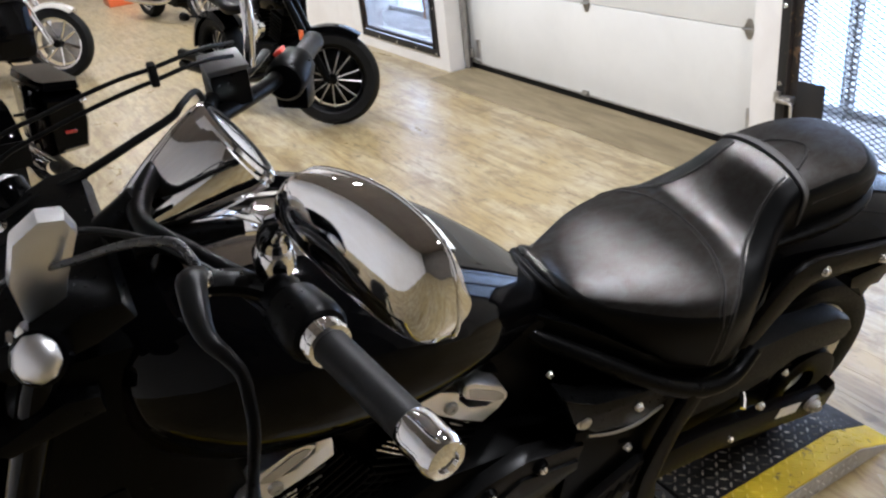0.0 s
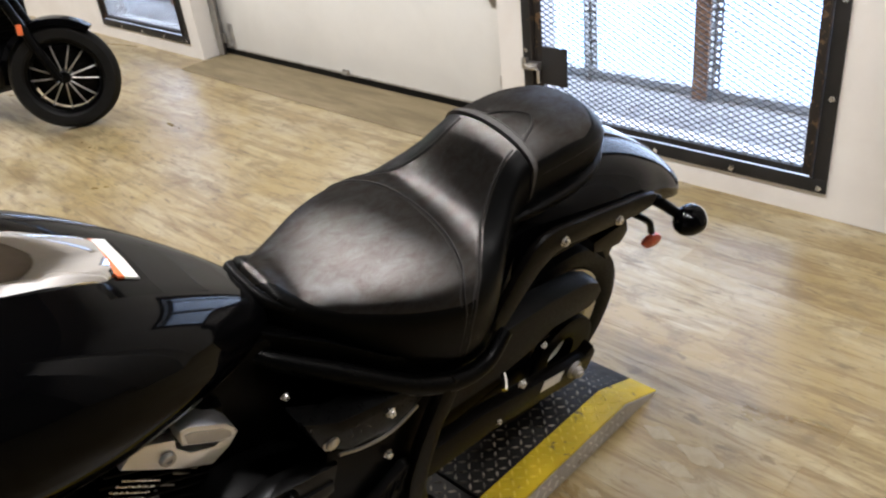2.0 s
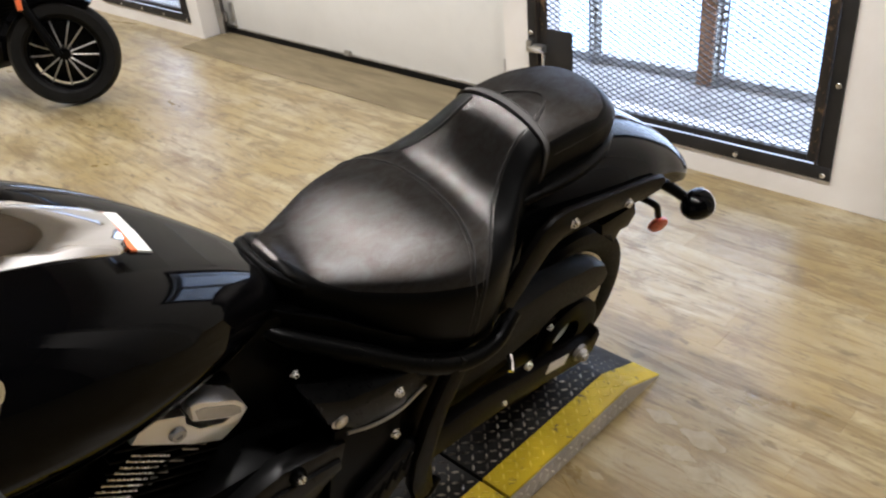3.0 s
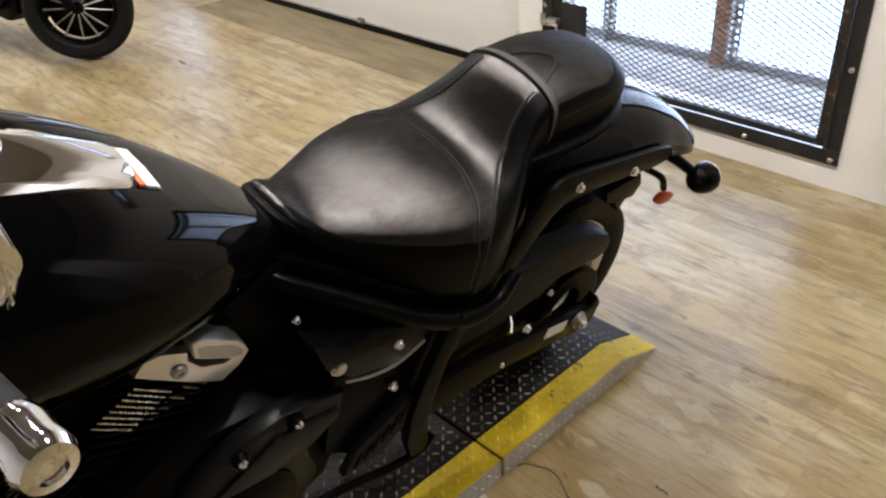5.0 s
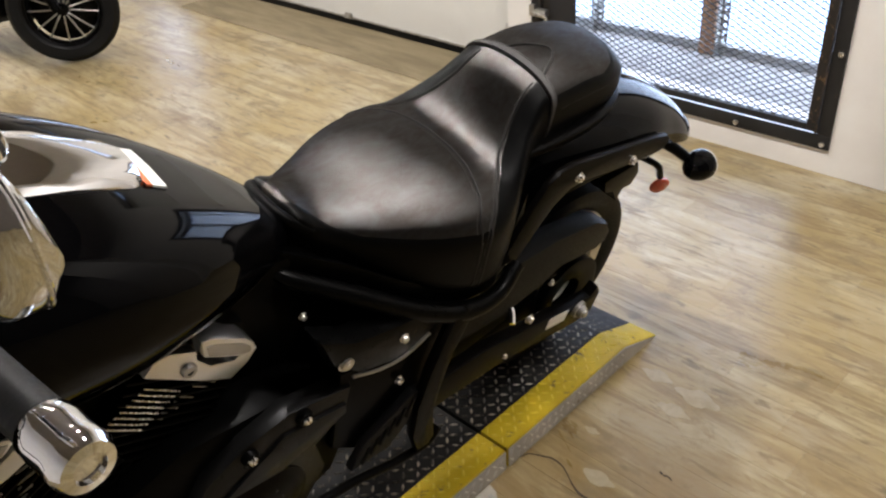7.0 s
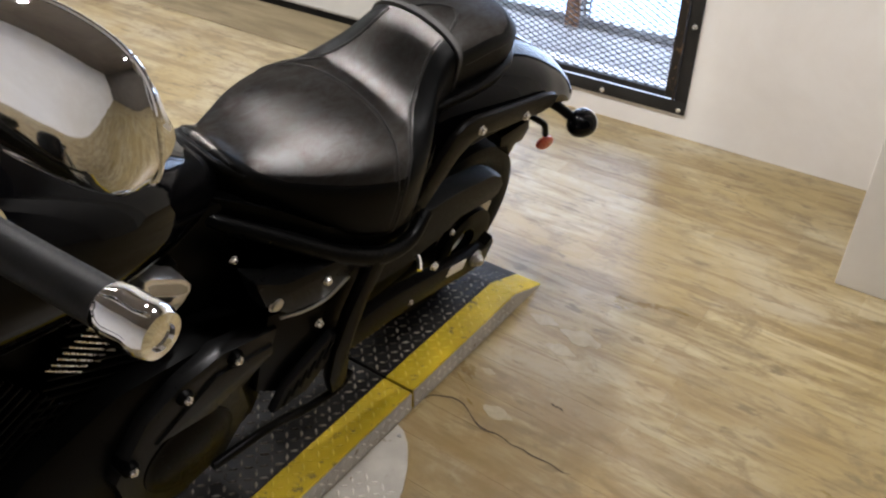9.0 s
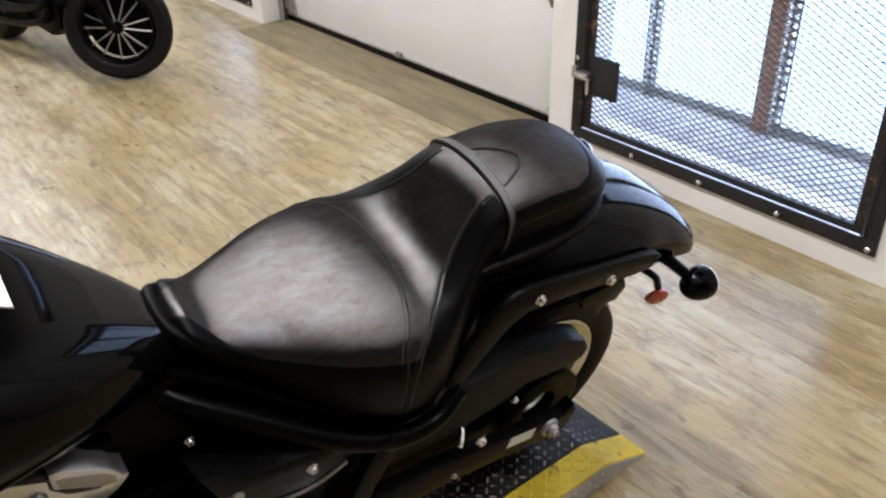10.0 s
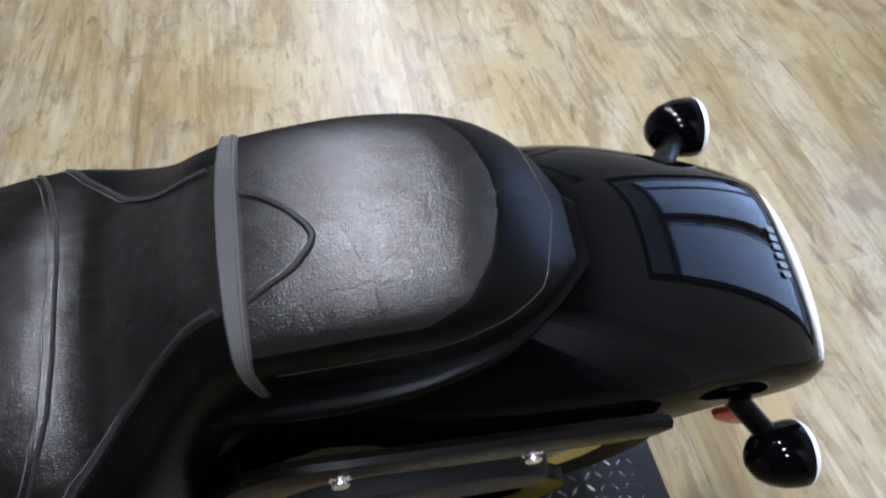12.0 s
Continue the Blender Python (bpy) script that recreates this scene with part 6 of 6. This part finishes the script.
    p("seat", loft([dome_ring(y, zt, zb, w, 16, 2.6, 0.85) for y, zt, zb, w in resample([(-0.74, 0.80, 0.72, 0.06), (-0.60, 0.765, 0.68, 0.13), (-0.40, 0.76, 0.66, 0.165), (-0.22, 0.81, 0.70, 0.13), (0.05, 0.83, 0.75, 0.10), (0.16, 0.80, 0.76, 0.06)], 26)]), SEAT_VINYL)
    p("rear_fender", loft([[(x, math.cos(a) * (0.345 + h), 0.31 + math.sin(a) * (0.345 + h)) for x, h in ((-0.10, -0.05), (-0.085, 0.0), (0.0, 0.016), (0.085, 0.0), (0.10, -0.05), (0.09, -0.05), (0.0, 0.006), (-0.09, -0.05))] for a in np.linspace(0.15, 2.4, 22)]), paint)
    en = p("engine", plate([(-1.10, 0.36), (-1.0, 0.50), (-0.72, 0.50), (-0.60, 0.40), (-0.66, 0.22), (-0.95, 0.18), (-1.08, 0.24)], -0.14, 0.14, 0.03), ENGINE_BLACK)
    for y0, lean in ((-0.80, 22), (-0.95, -22)):
        mm = Matrix.Translation((0, y0, 0.50)) @ Matrix.Rotation(radians(-lean), 4, "X")
        for k in range(8):
            part("fin", box((-0.09, -0.075, 0.02 + k * 0.025), (0.09, 0.075, 0.034 + k * 0.025), 0.003, mm), ENGINE_BLACK, en)
        part("rocker_box", box((-0.08, -0.07, 0.22), (0.08, 0.07, 0.29), 0.02, mm), CHROME if trim is not SATIN_BLACK else SATIN_BLACK, en)
    part("air_cleaner", lathe([(0, 0.03), (0.07, 0.028), (0.085, 0.015), (0.085, -0.02), (0, -0.02)], along((-0.17, -0.88, 0.62), (-1, 0, 0)), 28), CHROME, en)
    for dz in (0.0, 0.085):
        p("exhaust", tube([(-0.12, -0.9, 0.45), (-0.17, -0.98, 0.30 + dz), (-0.18, -0.6, 0.22 + dz), (-0.19, 0.0, 0.22 + dz), (-0.20, 0.33, 0.23 + dz)], [0.022, 0.022, 0.030, 0.040, 0.040], 12), SATIN_BLACK if trim is SATIN_BLACK else CHROME, "exhaust pipe")
    p("frame", tube([(0, -1.24, 0.92), (0.06, -1.12, 0.28), (0.09, -0.85, 0.16), (0.09, -0.45, 0.20), (0.08, -0.05, 0.33)], 0.02, 8), SATIN_BLACK)
    p("side_stand", tube([(0.10, -0.60, 0.20), (0.20, -0.64, 0.08), (0.25, -0.66, 0.012)], 0.011, 8), SATIN_BLACK)
    for s in (1, -1):
        sg = p("turn_signal", lathe([(0, -0.05), (0.028, -0.035), (0.036, 0.0), (0.036, 0.03), (0, 0.04)], along((s * 0.17, 0.24, 0.60), (0, 1, 0)), 18), SATIN_BLACK)
        part("stalk", tube([(s * 0.09, 0.20, 0.60), (s * 0.17, 0.22, 0.60)], 0.009, 8, curved=False), SATIN_BLACK, sg)
        if bags:
            bg = p("saddlebag", loft([[(s * (0.18 + 0.13 + x), y, 0.55 + z) for x, z in ((-0.11 * f, -0.17 * f), (0.09 * f, -0.15 * f), (0.115 * f, 0.0), (0.105 * f, 0.15 * f), (-0.11 * f, 0.16 * f))] for y, f in ((-0.30, 0.75), (-0.26, 1.0), (0.05, 1.06), (0.36, 0.98), (0.41, 0.8))]), BLACK_PAINT, "black hard saddlebag")
            part("lid", loft([[(s * (0.31 + x), y, 0.735 + z) for x, z in ((-0.11 * f, 0.0), (0.11 * f, -0.01), (0.10 * f, 0.035), (-0.10 * f, 0.045))] for y, f in ((-0.29, 0.8), (-0.24, 1.0), (0.34, 1.0), (0.40, 0.8))]), BLACK_PAINT, bg)
            part("reflector", box((s * 0.31 - 0.03, 0.405, 0.50), (s * 0.31 + 0.03, 0.415, 0.52), 0.004), DARK_RED, bg)
            part("latch", lathe([(0, 0.006), (0.012, 0.005), (0.016, 0.0), (0.016, -0.01), (0, -0.01)], along((s * 0.40, 0.411, 0.66), (0, 1, 0)), 16), CHROME, bg, "round chrome bag latch")
            p("muffler", tube([(s * 0.27, -0.4, 0.27), (s * 0.27, 0.30, 0.27), (s * 0.27, 0.50, 0.29)], [0.045, 0.05, 0.052], 16), SATIN_BLACK)
    if bags:
        p("top_case", box((-0.26, -0.02, 0.90), (0.26, 0.40, 1.20), 0.06), BLACK_PAINT, "black luggage top case")
        p("plate_mount", box((-0.10, 0.36, 0.36), (0.10, 0.375, 0.50), 0.004), SATIN_BLACK)
    return b


parked_bike(pose(-4.074, -1.505, 0, 0, 6, 101.7), "black parked cruiser with dark twelve-spoke cast wheels", BLACK_PAINT, SATIN_BLACK, 46, 13, False, 0.312)
parked_bike(pose(-2.53, -3.24, 0, 0, -5, -82), "black touring motorcycle with hard saddlebags and top case", BLACK_PAINT, CHROME, 0, 8, True)
parked_bike(pose(-7.27, -3.44, 0, 0, 7, 128), "cream and blue parked touring motorcycle with chrome wheels", CREAM_PAINT, CHROME, 20, 9, False, 0.33)
parked_bike(pose(-8.8, -1.08, 0, 0, 7, 102), "dark parked motorcycle in a row near the wall", DARK_RED, CHROME, 10, 9)
bx = thing("tool_box", "orange metal tool box standing on the floor", "tool box", pose(-10.63, -1.16, 0))
part("body", box((-0.25, -0.2, 0.0), (0.25, 0.2, 0.26), 0.015), ORANGE, bx)
part("lid", box((-0.255, -0.205, 0.262), (0.255, 0.205, 0.33), 0.02), ORANGE, bx)
part("handle", tube([(-0.1, 0, 0.33), (-0.08, 0, 0.38), (0.08, 0, 0.38), (0.1, 0, 0.33)], 0.01, 8), SATIN_BLACK, bx)


# ---- floor boards ----
PL, PW = 0.92, 0.118


def board_mesh(length):
    bm = bmesh.new()
    g, c = 0.0001, 0.0003
    lo = [(g, g), (length - g, g), (length - g, PW - g), (g, PW - g)]
    hi = [(g + c, g + c), (length - g - c, g + c), (length - g - c, PW - g - c), (g + c, PW - g - c)]
    a = [bm.verts.new((x, y, -0.005)) for x, y in lo]
    b = [bm.verts.new((x, y, -0.0005)) for x, y in lo]
    d = [bm.verts.new((x, y, 0.0)) for x, y in hi]
    for u, v in ((a, b), (b, d)):
        for i in range(4):
            bm.faces.new((u[i], u[(i + 1) % 4], v[(i + 1) % 4], v[i]))
    bm.faces.new(d)
    me = bpy.data.meshes.new("plank")
    bm.to_mesh(me)
    bm.free()
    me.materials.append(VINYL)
    return me


board = board_mesh(PL)
rest_v, rest_f = [], []
tmpl = [tuple(v.co) for v in board.vertices]
tfaces = [tuple(p.vertices) for p in board.polygons]
rng = random.Random(4)
count = 0
row = 0
y = 0.02 - 0.0
while y > ROOM_S:
    y -= PW
    first = 0.12 + rng.random() * (PL - 0.14)
    x = ROOM_E - first
    ob = bpy.data.objects.new("plank", board_mesh(first))
    scene.collection.objects.link(ob)
    ob.parent = floor
    ob.location = (x, y, 0.0)
    while x > ROOM_W - PL:
        x -= PL
        near = x > -2.2 and x < 3.0 and y > -5.0 and count < 250
        if near:
            ob = bpy.data.objects.new("plank", board)
            scene.collection.objects.link(ob)
            ob.parent = floor
            ob.location = (x, y, 0.0)
            count += 1
        else:
            n = len(rest_v)
            rest_v += [(a + x, b + y, c) for a, b, c in tmpl]
            rest_f += [tuple(i + n for i in f) for f in tfaces]
me = bpy.data.meshes.new("planks_beyond")
me.from_pydata(rest_v, [], rest_f)
me.update()
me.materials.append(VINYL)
far_boards = new("planks_beyond", me)
far_boards.parent = floor
far_boards["kind"] = "stuff"
